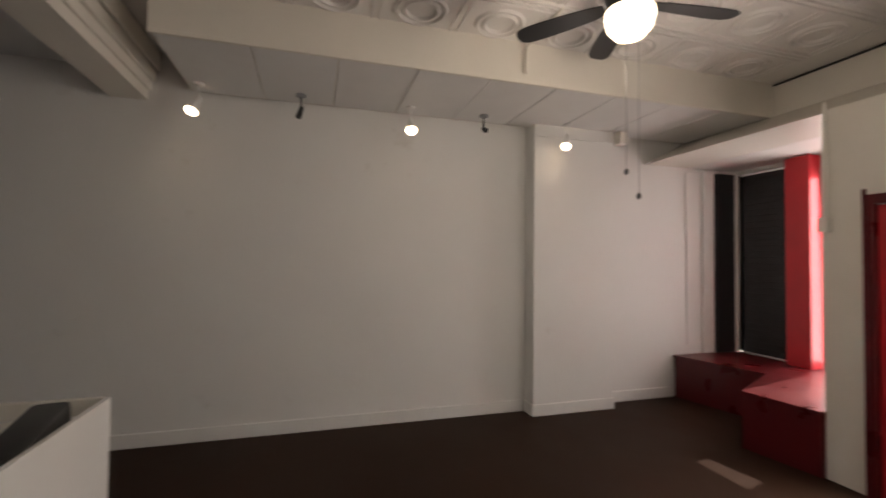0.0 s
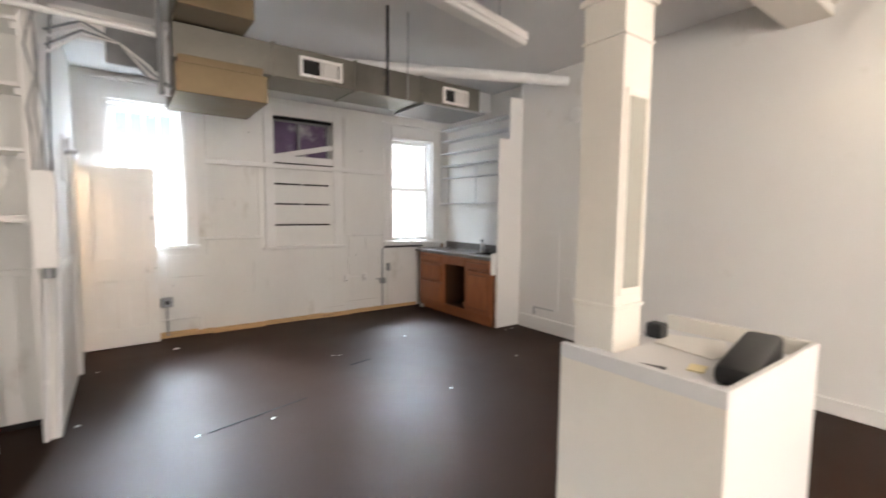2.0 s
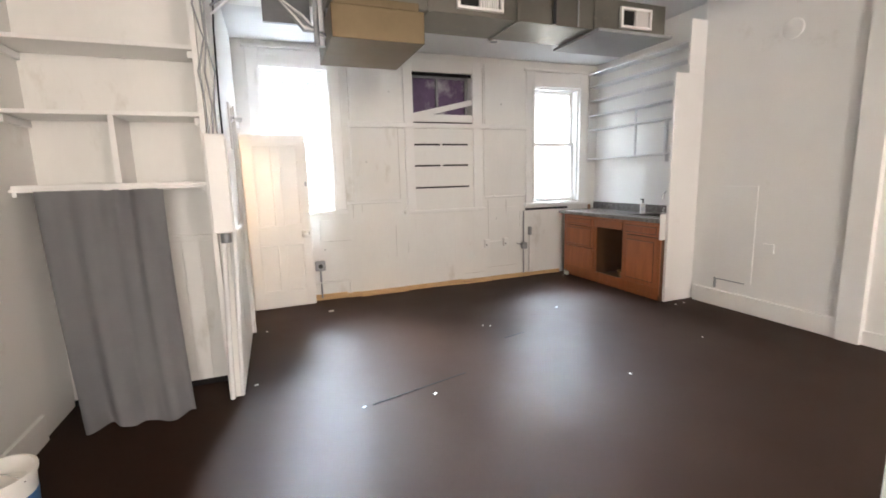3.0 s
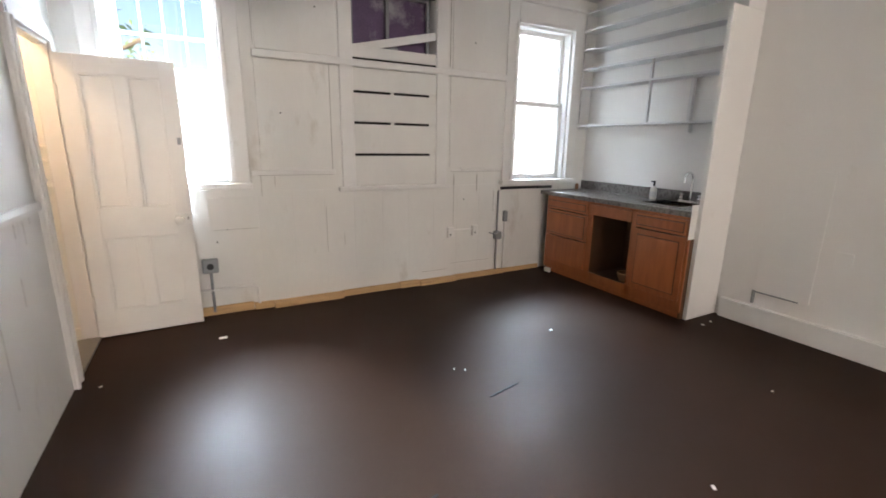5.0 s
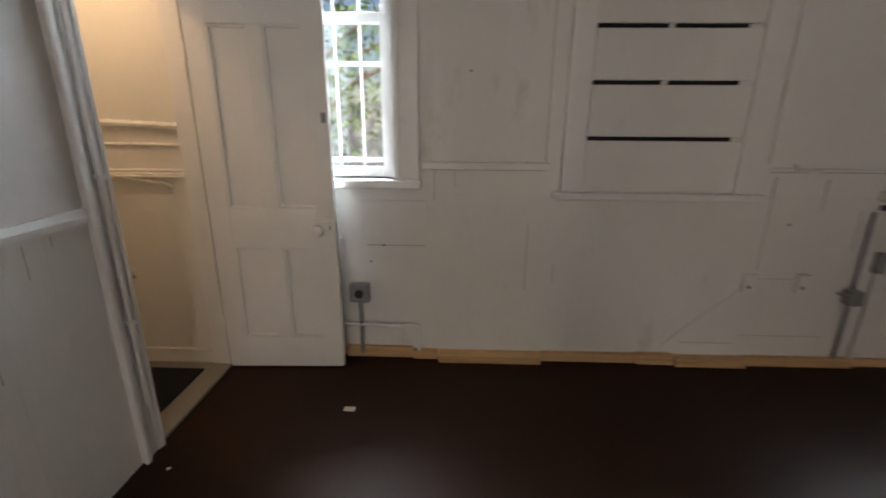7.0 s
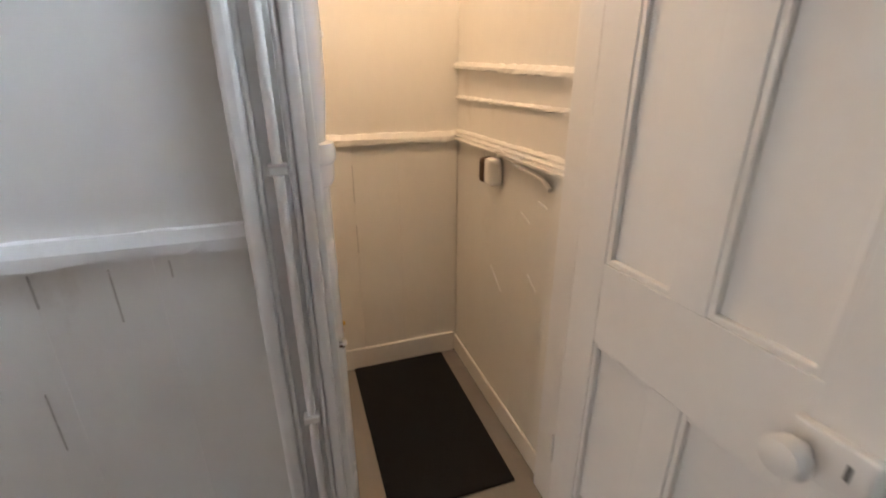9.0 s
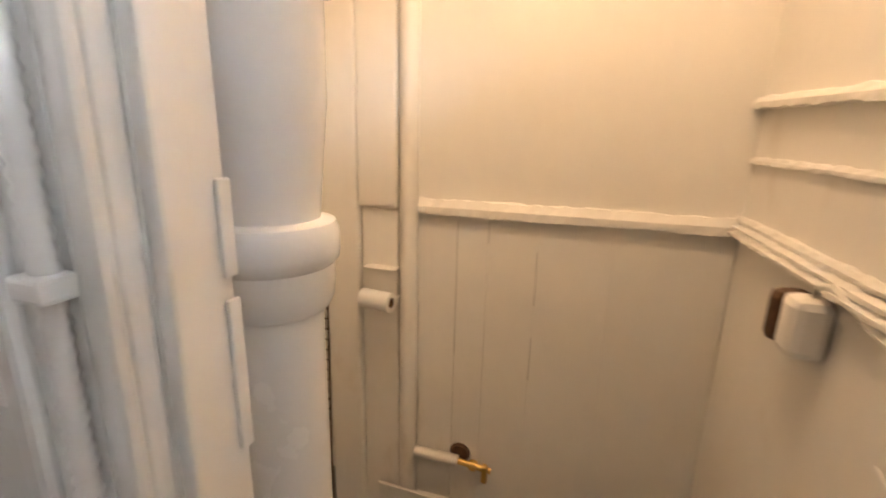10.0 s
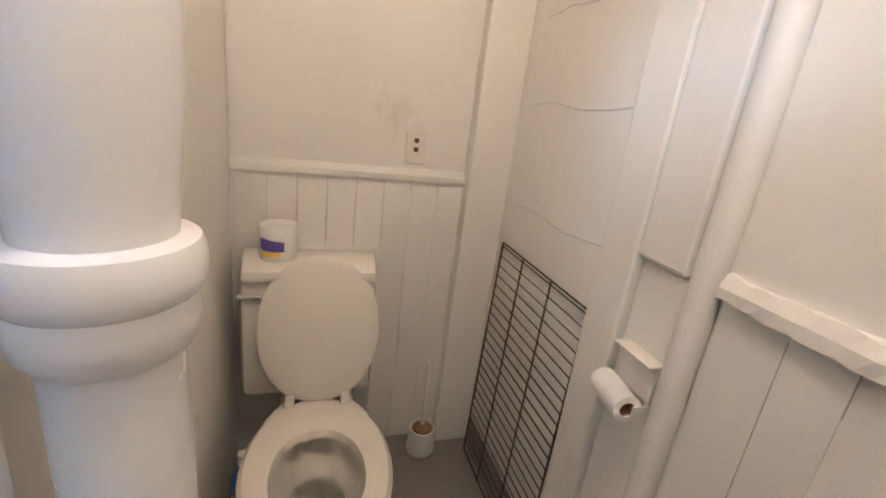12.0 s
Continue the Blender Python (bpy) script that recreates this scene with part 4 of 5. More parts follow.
bm = bmesh.new()
NX, NZ = 90, 34
grid = []
for j in range(NZ + 1):
    v = j / NZ
    z = 1.43 - v * 1.42
    row = []
    for i in range(NX + 1):
        u = i / NX
        spread = 0.62 - 0.05 * v
        x = -0.655 + 0.10 * v ** 1.5 + u * spread
        fold = math.sin(u * 19 + 1.2 * math.sin(u * 5)) * (0.010 + 0.028 * v) + math.sin(u * 43 + v * 2) * 0.006
        deep = -0.05 * math.exp(-((u - 0.70 - 0.03 * v) / 0.05) ** 2) * (1 - 0.4 * v)
        lift = 0.02 * math.sin(u * 8) * v ** 6
        y = 4.075 - 0.11 * v ** 1.6 - fold - deep * 0.8 - 0.04 * math.sin(v * 9 + u * 6) * max(0, v - 0.86) * 3
        row.append(bm.verts.new((x, y, max(0.004, z + lift))))
    grid.append(row)
for j in range(NZ):
    for i in range(NX):
        bm.faces.new((grid[j][i], grid[j][i + 1], grid[j + 1][i + 1], grid[j + 1][i]))
bmesh.ops.solidify(bm, geom=bm.faces[:], thickness=0.003)
single("curtain", bm, CURTAINM, "plain grey cloth curtain hanging under the shelves", "curtain", smooth=True)

eb = thing("breaker_panel", (0.29, 3.98, 1.15), "white painted breaker box on the partition end", "breaker box")
part("case", boxes((0.235, 0.345, 3.90, 4.20, 1.15, 1.735), bevel=0.005), TRIM, eb)
part("door", boxes((0.345, 0.352, 3.92, 4.18, 1.17, 1.715), bevel=0.002), TRIM, eb)
part("conduit_nipple", lathe(bmesh.new(), [(0.03, 1.08), (0.03, 1.15)], 14, Matrix.Translation((0.29, 4.0, 0))), GREYMETAL, eb, smooth=True)
for k, (x, y, r) in enumerate(((0.27, 4.06, 0.017), (0.33, 4.10, 0.015), (0.315, 4.16, 0.02))):
    bm = bmesh.new()
    tube(bm, [(x - 0.05, y + 0.02, 0.01), (x - 0.03, y + 0.01, 0.5), (x - 0.01, y, 0.9), (x, y, 1.15)], r, 10)
    single("riser_pipe", bm, PIPEM, "white painted pipe leaning up to the breaker box", "pipe", "pipes under the breaker box", smooth=True)
for k in range(5):
    rnd = random.Random(40 + k)
    bm = bmesh.new()
    pts = [(0.245 + 0.012 * k, 4.09, 1.735)]
    for q in range(1, 8):
        pts.append((0.25 + 0.012 * k + rnd.uniform(-0.025, 0.025), 4.085 + rnd.uniform(-0.015, 0.02), 1.735 + q * 0.19))
    tube(bm, pts, 0.006, 8)
    single("wall_wire", bm, GREYMETAL if k % 2 == 0 else TRIM, "loose wire climbing above the breaker box", "wire", "wires above the breaker box", smooth=True)
bm = bmesh.new()
tube(bm, [(0.292, 4.45, 1.35), (0.292, 4.45, 2.0), (0.30, 4.5, 2.5), (0.32, 4.6, 2.9)], 0.006, 8)
single("side_wire", bm, DARK, "dark wire along the partition", "wire", smooth=True)
single("wall_switch_box", boxes((0.286, 0.31, 4.55, 4.62, 1.30, 1.42), bevel=0.004), TRIM, "white switch box on the partition", "switch")
wl = thing("wall_lamp_socket", (0.30, 5.2, 1.98), "chrome lamp holder on a white batten", "lamp")
part("batten", boxes((0.286, 0.302, 5.17, 5.22, 1.74, 2.12), bevel=0.003), TRIM, wl)
part("holder", lathe(bmesh.new(), [(0.03, 0), (0.03, 0.02), (0.018, 0.03), (0.02, 0.09)], 16, pose(0.302, 5.19, 1.98, 0, 90, 0)), STEEL, wl, smooth=True)
bk2 = thing("paint_bucket", (-0.56, 3.1, 0), "white paint bucket with a blue label by the wall", "bucket")
part("body", lathe(bmesh.new(), [(0.125, 0.0), (0.14, 0.30), (0.148, 0.305), (0.148, 0.325), (0.136, 0.325), (0.122, 0.26), (0.02, 0.26)], 30, Matrix.Translation((-0.56, 3.1, 0)), caps=False), PAPER, bk2, smooth=True)
part("label_band", lathe(bmesh.new(), [(0.1295, 0.07), (0.1385, 0.23)], 30, Matrix.Translation((-0.56, 3.1, 0)), caps=False), BLUE, bk2, smooth=True)
bm = bmesh.new()
tube(bm, arc((-0.56, 3.1, 0.30), 0.15, 0, 180, (0.9, -0.35, 0), (-0.12, -0.3, 0.5), 14), 0.003, 6)
part("handle", bm, STEEL, bk2)
single("floor_chip", boxes((1.06, 1.115, 5.855, 5.885, 0.0005, 0.008), bevel=0.002), PAPER, "small white chip of paint on the floor", "debris")
rnd = random.Random(9)
for k, (x, y) in enumerate(((1.02, 3.62), (2.4, 4.7), (2.46, 4.66), (3.4, 4.9), (2.9, 3.3), (0.42, 5.45), (1.5, 3.6), (0.36, 4.25), (4.0, 3.6), (4.62, 4.42), (4.75, 4.43))):
    s = rnd.uniform(0.008, 0.016)
    bm = boxes((-s, s, -s * 0.6, s * 0.6, 0.0005, 0.005), bevel=0.001)
    bm.transform(pose(x, y, 0, 0, 0, rnd.uniform(0, 90)))
    single("floor_crumb", bm, PAPER, "tiny pale crumb of paint on the floor", "debris", "crumbs on the floor")
bm = boxes((-0.38, 0.38, -0.006, 0.006, 0.0, 0.004), bevel=0.001)
bm.transform(pose(1.45, 3.72, 0.0, 0, 0, 14))
single("floor_seam", bm, DARK, "raised dark seam in the floor covering", "seam")
bm = boxes((-0.12, 0.12, -0.006, 0.006, 0.0, 0.004), bevel=0.001)
bm.transform(pose(2.55, 4.35, 0.0, 0, 0, 12))
single("floor_seam", bm, DARK, "raised dark seam in the floor covering", "seam")

# ---- kitchen ----
CX0, CY0, CY1 = 4.53, 4.585, 6.31
pn = thing("tall_end_panel", (4.8, 4.56, 0), "tall white end panel beside the kitchen counter", "panel")
part("lower_board", boxes((4.585, 4.995, 4.545, 4.58, 0, 2.46), bevel=0.003), WHITE, pn)
part("upper_board", boxes((4.77, 4.995, 4.547, 4.578, 2.461, 3.0), bevel=0.003), WHITE, pn)
structure("trim_panel_fill", boxes((4.995, 5.15, 4.56, 4.58, 0, 3.24)), WHITE, "white filler behind the end panel")
base = thing("base_cabinet", (4.8, 5.45, 0), "red-brown stained wooden kitchen base cabinet with an open bay", "cabinet")
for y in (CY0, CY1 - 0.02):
    part("side", boxes((CX0 + 0.02, 5.12, y, y + 0.02, 0.0, 0.885)), CABSHADE, base)
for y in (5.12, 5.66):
    part("partition", boxes((CX0 + 0.02, 5.10, y, y + 0.02, 0.118, 0.885)), CABSHADE, base)
part("back", boxes((5.10, 5.12, CY0 + 0.02, CY1 - 0.02, 0.1, 0.885)), CABSHADE, base)
part("bottom", boxes((CX0 + 0.02, 5.10, CY0 + 0.02, CY1 - 0.02, 0.10, 0.118)), CABSHADE, base)
part("toe_board", boxes((CX0 + 0.03, CX0 + 0.045, CY0 + 0.02, CY1 - 0.02, 0.0, 0.10)), CABWOOD, base)
part("face_frame", boxes((CX0, CX0 + 0.02, CY0, CY0 + 0.04, 0.06, 0.885), (CX0, CX0 + 0.02, CY1 - 0.04, CY1, 0.06, 0.885), (CX0, CX0 + 0.02, 5.10, 5.155, 0.06, 0.885), (CX0, CX0 + 0.02, 5.625, 5.69, 0.06, 0.885),
                         (CX0, CX0 + 0.02, CY0 + 0.04, CY1 - 0.04, 0.06, 0.15), (CX0, CX0 + 0.02, CY0 + 0.04, CY1 - 0.04, 0.86, 0.885), bevel=0.002), CABWOOD, base)


def front(name, y0, y1, z0, z1, raised=True):
    f_ = part(name, boxes((CX0 - 0.02, CX0 - 0.001, y0, y1, z0, z1), bevel=0.005), CABWOOD, base)
    if raised:
        i = 0.055 if z1 - z0 > 0.3 else 0.03
        # flat dark border, drawn as the shade round the raised panel
        part("groove", boxes((CX0 - 0.0206, CX0 - 0.0195, y0 + i - 0.008, y1 - i + 0.008, z0 + i - 0.008, z1 - i + 0.008)), CABSHADE, f_)
        part("raised_panel", boxes((CX0 - 0.027, CX0 - 0.0205, y0 + i, y1 - i, z0 + i, z1 - i), bevel=0.006), CABWOOD, f_)


front("drawer_front", 5.685, 6.285, 0.745, 0.865)
front("drawer_front", 5.685, 6.285, 0.455, 0.735)
front("drawer_front", 5.685, 6.285, 0.155, 0.445, raised=False)
front("false_front", 5.15, 5.63, 0.755, 0.86, raised=False)
front("drawer_front", 4.605, 5.11, 0.725, 0.86)
front("door", 4.605, 5.11, 0.155, 0.715)
bs = thing("brown_basket", (4.75, 5.35, 0.12), "small brown basket inside the open cabinet bay", "basket")
part("bowl", lathe(bmesh.new(), [(0.06, 0.119), (0.08, 0.16), (0.085, 0.2), (0.078, 0.2), (0.06, 0.14)], 20, Matrix.Translation((4.72, 5.30, 0)), caps=False), CARD, bs, smooth=True)
part("rim", lathe(bmesh.new(), [(0.088, 0.195), (0.09, 0.205), (0.078, 0.207)], 20, Matrix.Translation((4.72, 5.30, 0)), caps=False), RAWWOOD, bs, smooth=True)
single("white_block", boxes((4.49, 4.522, 6.17, 6.25, 0.0, 0.05), bevel=0.004), PAPER, "white offcut leaning at the cabinet foot", "block")
ct = thing("worktop", (4.8, 5.45, 0.885), "grey speckled laminate worktop with upstand", "worktop")
part("slab", boxes((4.50, 5.125, 4.582, 5.0 - 0.225, 0.886, 0.93), (4.50, 4.64, 4.775, 5.2, 0.886, 0.93), (5.04, 5.125, 4.775, 5.2, 0.886, 0.93), (4.50, 5.125, 5.2, 6.41, 0.886, 0.93), bevel=0.003), COUNTER, ct)
part("upstand", boxes((5.125, 5.148, 4.582, 6.41, 0.886, 1.03), bevel=0.004), COUNTER, ct)
part("end_edge", boxes((4.505, 5.1, 4.5815, 4.5835, 0.70, 0.985)), OLDWHITE, ct)
sk = thing("kitchen_sink", (4.84, 4.98, 0.93), "stainless steel sink let into the worktop", "sink")
part("basin", boxes((4.645, 5.035, 4.78, 5.195, 0.78, 0.786), (4.645, 4.652, 4.78, 5.195, 0.786, 0.93), (5.028, 5.035, 4.78, 5.195, 0.786, 0.93), (4.652, 5.028, 4.78, 4.787, 0.786, 0.93), (4.652, 5.028, 5.188, 5.195, 0.786, 0.93)), STEEL, sk)
part("rim", boxes((4.625, 4.652, 4.76, 5.215, 0.931, 0.938), (5.028, 5.055, 4.76, 5.215, 0.931, 0.938), (4.652, 5.028, 4.76, 4.787, 0.931, 0.938), (4.652, 5.028, 5.188, 5.215, 0.931, 0.938), bevel=0.002), STEEL, sk)
fc = thing("faucet", (5.07, 4.97, 0.93), "chrome gooseneck kitchen faucet with two handles", "faucet")
part("deck", boxes((5.06, 5.11, 4.87, 5.09, 0.931, 0.95), bevel=0.006), STEEL, fc)
bm = bmesh.new()
tube(bm, [(5.085, 4.98, 0.95), (5.085, 4.98, 1.13)] + arc((5.025, 4.98, 1.15), 0.06, 0, 180, (1, 0, 0), (0, 0, 1), 12) + [(4.965, 4.98, 1.12)], 0.011, 12)
part("spout", bm, STEEL, fc, smooth=True)
for y in (4.89, 5.07):
    part("handle", lathe(bmesh.new(), [(0.02, 0.95), (0.024, 0.965), (0.018, 0.985), (0.026, 1.0), (0.014, 1.01)], 14, Matrix.Translation((5.085, y, 0))), STEEL, fc, smooth=True)
sp = thing("soap_bottle", (4.98, 5.30, 0.93), "clear soap bottle with a black pump top", "bottle")
part("body", lathe(bmesh.new(), [(0.03, 0.931), (0.033, 0.94), (0.033, 1.03), (0.02, 1.05), (0.014, 1.06)], 20, Matrix.Translation((4.98, 5.30, 0))), PAPER, sp, smooth=True)
part("label", lathe(bmesh.new(), [(0.0335, 0.955), (0.0335, 1.01)], 20, Matrix.Translation((4.98, 5.30, 0)), caps=False), GREYCEIL, sp, smooth=True)
part("pump", boxes((4.972, 4.988, 5.292, 5.308, 1.06, 1.10), (4.94, 4.99, 5.29, 5.31, 1.10, 1.112), bevel=0.003), BLACK, sp)
single("sink_plug", lathe(bmesh.new(), [(0.02, 0.931), (0.02, 0.945), (0.01, 0.955)], 16, Matrix.Translation((4.86, 5.62, 0))), STEEL, "small chrome sink strainer on the worktop", "strainer", smooth=True)
single("small_jar", lathe(bmesh.new(), [(0.02, 0.931), (0.022, 0.98), (0.012, 1.0)], 16, Matrix.Translation((4.98, 6.33, 0))), CARD, "small dark jar in the worktop corner", "jar", smooth=True)
ks = thing("kitchen_shelves", (5.05, 5.45, 1.66), "open white painted wall shelves over the counter", "shelves")
for z in (1.67, 2.08, 2.28, 2.48, 2.68, 2.86):
    part("shelf", boxes((4.965, 5.148, 4.585, 6.40, z - 0.02, z), bevel=0.002), GREYCEIL, ks)
part("upright", boxes((4.97, 5.0, 5.47, 5.49, 1.671, 2.26), bevel=0.002), GREYCEIL, ks)
part("upright", boxes((5.11, 5.148, 5.12, 5.15, 1.671, 2.06), bevel=0.002), GREYCEIL, ks)
part("side_upright", boxes((5.0, 5.148, 6.40, 6.418, 1.62, 2.9)), GREYCEIL, ks)
for y in (4.75, 5.1):
    part("bracket", boxes((5.09, 5.148, y, y + 0.02, 1.57, 1.649), bevel=0.004), TRIM, ks)
structure("trim_counter_cut", boxes((3.93, 4.50, YB - 0.02, YB - 0.001, 0.955, 0.985), bevel=0.004), BLACK, "rough black strip under the window")
part("black_edge", boxes((4.42, 4.62, YB - 0.06, YB - 0.021, 0.955, 0.985), bevel=0.006), BLACK, bpy.data.objects["trim_counter_cut"])

# sockets, hooks and pipes of the back wall
for x, z in ((3.30, 0.53), (3.60, 0.53)):
    o = thing("wall_socket", (x, YB, z), "white painted wall socket on the back wall", "socket", "sockets of the back wall")
    part("plate", boxes((x - 0.035, x + 0.035, YB - 0.045, YB - 0.006, z - 0.055, z + 0.055), bevel=0.005), TRIM, o)
    part("slot", boxes((x - 0.015, x - 0.002, YB - 0.047, YB - 0.044, z - 0.03, z - 0.012)), DARK, o)
single("socket_conduit", boxes((3.337, 3.563, YB - 0.025, YB - 0.006, 0.535, 0.553), bevel=0.004), TRIM, "white conduit between two sockets", "conduit")
ob_ = thing("outlet_box", (1.05, YB, 0.43), "grey metal outlet box with a black round socket", "socket")
part("box", boxes((0.99, 1.11, YB - 0.055, YB - 0.006, 0.37, 0.49), bevel=0.012), GREYMETAL, ob_)
part("socket", lathe(bmesh.new(), [(0.026, 0), (0.026, 0.012), (0.018, 0.013)], 18, pose(1.05, YB - 0.055, 0.43, 90, 0, 0)), BLACK, ob_, smooth=True)
bm = bmesh.new()
tube(bm, [(1.05, YB - 0.03, 0.37), (1.05, YB - 0.03, 0.03)], 0.011)
part("conduit", bm, GREYMETAL, ob_, smooth=True)
bm = bmesh.new()
tube(bm, [(0.93, YB - 0.03, 0.22), (1.38, YB - 0.03, 0.22), (1.40, YB - 0.03, 0.20), (1.40, YB - 0.03, 0.03)], 0.012)
single("low_pipe", bm, TRIM, "white pipe along the wall foot", "pipe", smooth=True)
vl = thing("pipe_valve", (3.88, YB, 0.45), "grey iron pipe with a lever valve on the back wall", "valve")
bm = bmesh.new()
tube(bm, [(3.89, YB - 0.03, 0.02), (3.89, YB - 0.03, 0.95)], 0.010)
part("pipe", bm, GREYMETAL, vl, smooth=True)
part("body", boxes((3.85, 3.93, YB - 0.075, YB - 0.01, 0.41, 0.50), bevel=0.012), GREYMETAL, vl)
bm = bmesh.new()
tube(bm, [(3.88, YB - 0.07, 0.47), (3.80, YB - 0.10, 0.49), (3.73, YB - 0.12, 0.51)], 0.008, 8)
part("lever", bm, GREYMETAL, vl, smooth=True)
bm = bmesh.new()
tube(bm, [(3.99, YB - 0.02, 0.03), (4.0, YB - 0.02, 0.6)], 0.012)
part("stub_pipe", bm, OLDWHITE, vl, smooth=True)
part("stub_cap", boxes((3.975, 4.02, YB - 0.045, YB - 0.005, 0.60, 0.72), bevel=0.006), GREYMETAL, vl)
bm = bmesh.new()
tube(bm, [(3.42, YB - 0.01, 1.2), (3.42, YB - 0.04, 1.17), (3.45, YB - 0.06, 1.165), (3.52, YB - 0.06, 1.17)], 0.009, 8)
single("wall_hook", bm, TRIM, "bent white iron hook on the back wall", "hook", smooth=True)
bm = bmesh.new()
tube(bm, [(3.27, YB - 0.012, 0.48), (3.0, YB - 0.012, 0.24), (2.85, YB - 0.014, 0.09)], 0.004, 6)
single("thin_cable", bm, TRIM, "thin white cable slanting down from a socket", "cable", smooth=True)

# long wall details
hatch = thing("wall_hatch", (5.0, 4.07, 0.29), "flush white access hatch with an iron foot", "hatch")
part("panel", boxes((4.992, 4.9995, 3.885, 4.265, 0.295, 1.28), bevel=0.002), WHITE, hatch)
part("iron_edge", boxes((4.985, 4.9995, 4.255, 4.275, 0.19, 0.30), (4.985, 4.9995, 3.95, 4.255, 0.285, 0.295)), GREYMETAL, hatch)
single("wall_disc", lathe(bmesh.new(), [(0.085, 0), (0.085, 0.012), (0.07, 0.02)], 30, pose(4.9995, 3.70, 2.66, 0, -90, 0)), WHITE, "round white cover plate on the long wall", "cover plate", smooth=True)
single("blank_plate", boxes((4.99, 4.9995, 3.69, 3.79, 0.64, 0.73), bevel=0.004), WHITE, "white blank plate on the long wall", "cover plate")

# ---- toilet closet ----
wo = bpy.data.objects["wall_closet_outer"]
structure("trim_closet_panel", boxes((-0.74, -0.69, 4.47, 5.139, 0.0, 2.55)), CLOSET, "cracked white panel beside the toilet")
structure("trim_closet_post", boxes((-0.69, -0.54, 4.47, 4.53, 0.006, 2.55), bevel=0.004), CLOSET, "white corner post behind the toilet")
structure("trim_closet_board", boxes((-0.74, -0.665, 5.139, 5.255, 0.006, 2.55), bevel=0.006), CLOSET, "white upright board with the paper holder")
structure("trim_closet_channel", boxes((-0.74, -0.668, 5.256, 5.385, 1.115, 2.55), (-0.74, -0.685, 5.256, 5.385, 0.006, 1.115), bevel=0.008), CLOSET, "white boxed channel over the paper holder")
bm = bmesh.new()
tube(bm, [(-0.685, 5.418, 0.01), (-0.685, 5.418, 2.55)], 0.028, 16)
single("corner_riser", bm, CLOSET, "white painted riser pipe on the toilet wall", "pipe", smooth=True)
structure("trim_closet_rail", wobbly_strip(-0.70, -0.673, 5.45, 6.28, 1.108, 1.15, "y", 5, 0.0035, 40), CLOSET, "lumpy painted chair rail")
for z0, z1, d, s, fall in ((1.405, 1.43, 0.022, 7, 0.045), (1.283, 1.297, 0.010, 8, 0.01), (1.113, 1.127, 0.03, 9, 0), (1.128, 1.14, 0.024, 21, 0), (1.141, 1.157, 0.015, 22, 0)):
    bm = wobbly_strip(-0.70, 0.20, 6.28, 6.28 - d, z0, z1, "x", s, 0.003, 40)
    for v in bm.verts:
        v.co.z -= fall * (v.co.x + 0.70)
    structure("trim_closet_rail", bm, CLOSET, "lumpy painted rail")
structure("baseboard_closet", boxes((-0.699, -0.685, 5.45, 6.26, 0.006, 0.12), (-0.699, 0.19, 6.268, 6.279, 0.006, 0.10), bevel=0.005), CLOSET, "painted toilet baseboard")
for y0, y1 in ((5.45, 5.567), (5.568, 5.66), (5.6605, 5.80), (5.8005, 6.0), (6.0005, 6.275)):
    part("board", boxes((-0.6995, -0.694, y0, y1 - 0.0003, 0.12, 1.108), bevel=0.0004), CLOSET, wo)
for y, za, zb in ((5.567, 0.66, 1.09), (5.66, 1.03, 1.10), (5.80, 0.62, 0.76), (5.80, 0.86, 1.02)):
    part("joint", boxes((-0.697, -0.6932, y, y + 0.0018, za, zb)), GRIME_SHADE, wo)
ce = bpy.data.objects["wall_closet_end"]
for i in range(8):
    x0 = -0.54 + i * 0.095
    part("board", boxes((x0, x0 + 0.0944, 4.4705, 4.476, 0.03, 1.105), bevel=0.0015), CLOSET, ce)
structure("trim_closet_end_rail", wobbly_strip(-0.54, 0.23, 4.471, 4.487, 1.105, 1.145, "x", 11, 0.0015, 20), CLOSET, "white rail behind the toilet")
structure("wall_closet_inner_face", boxes((0.233, 0.2349, 4.48, 5.595, 0.006, 2.55)), CLOSET, "white inner face of the partition")
part("upper_lining", boxes((-0.539, 0.23, 4.4705, 4.4735, 1.145, 2.55)), CLOSET, ce)
for k, (z, s) in enumerate(((1.072, 0.006), (1.40, 0.004), (1.65, 0.02), (1.95, 0.01))):
    bm = bmesh.new()
    pts = []
    rnd = random.Random(60 + k)
    for q in range(9):
        pts.append((-0.689, 4.63 + q * 0.062, z + s * q / 8 + rnd.uniform(-0.004, 0.004) + 0.008 * math.sin(q * 0.9)))
    tube(bm, pts, 0.0016, 6)
    single("wall_crack", bm, PINKGREY, "raised wavy paint seam in the toilet panel", "seam", "paint seams", smooth=True)
for x in (-0.445, -0.35, -0.255, -0.16, -0.065, 0.03):
    part("joint", boxes((x, x + 0.0016, 4.473, 4.4768, 0.86 if x > -0.3 else 1.07, 1.104)), GRIME_SHADE, ce)
# stack pipe
PX, PY = 0.14, 5.588
st = thing("soil_pipe", (PX, PY, 0), "thick white painted cast iron soil pipe with a collar", "pipe")
mp_ = Matrix.Translation((PX, PY, 0))
part("lower_pipe", lathe(bmesh.new(), [(0.053, 0.006), (0.053, 1.16)], 36, mp_), PIPEM, st, smooth=True)
part("collar", lathe(bmesh.new(), [(0.053, 1.135), (0.060, 1.138), (0.066, 1.15), (0.068, 1.168), (0.0675, 1.182), (0.067, 1.187), (0.0725, 1.193), (0.074, 1.203), (0.074, 1.222), (0.070, 1.233), (0.054, 1.236)], 40, mp_, caps=False), PIPEM, st, "hub collar thick with paint", smooth=True)
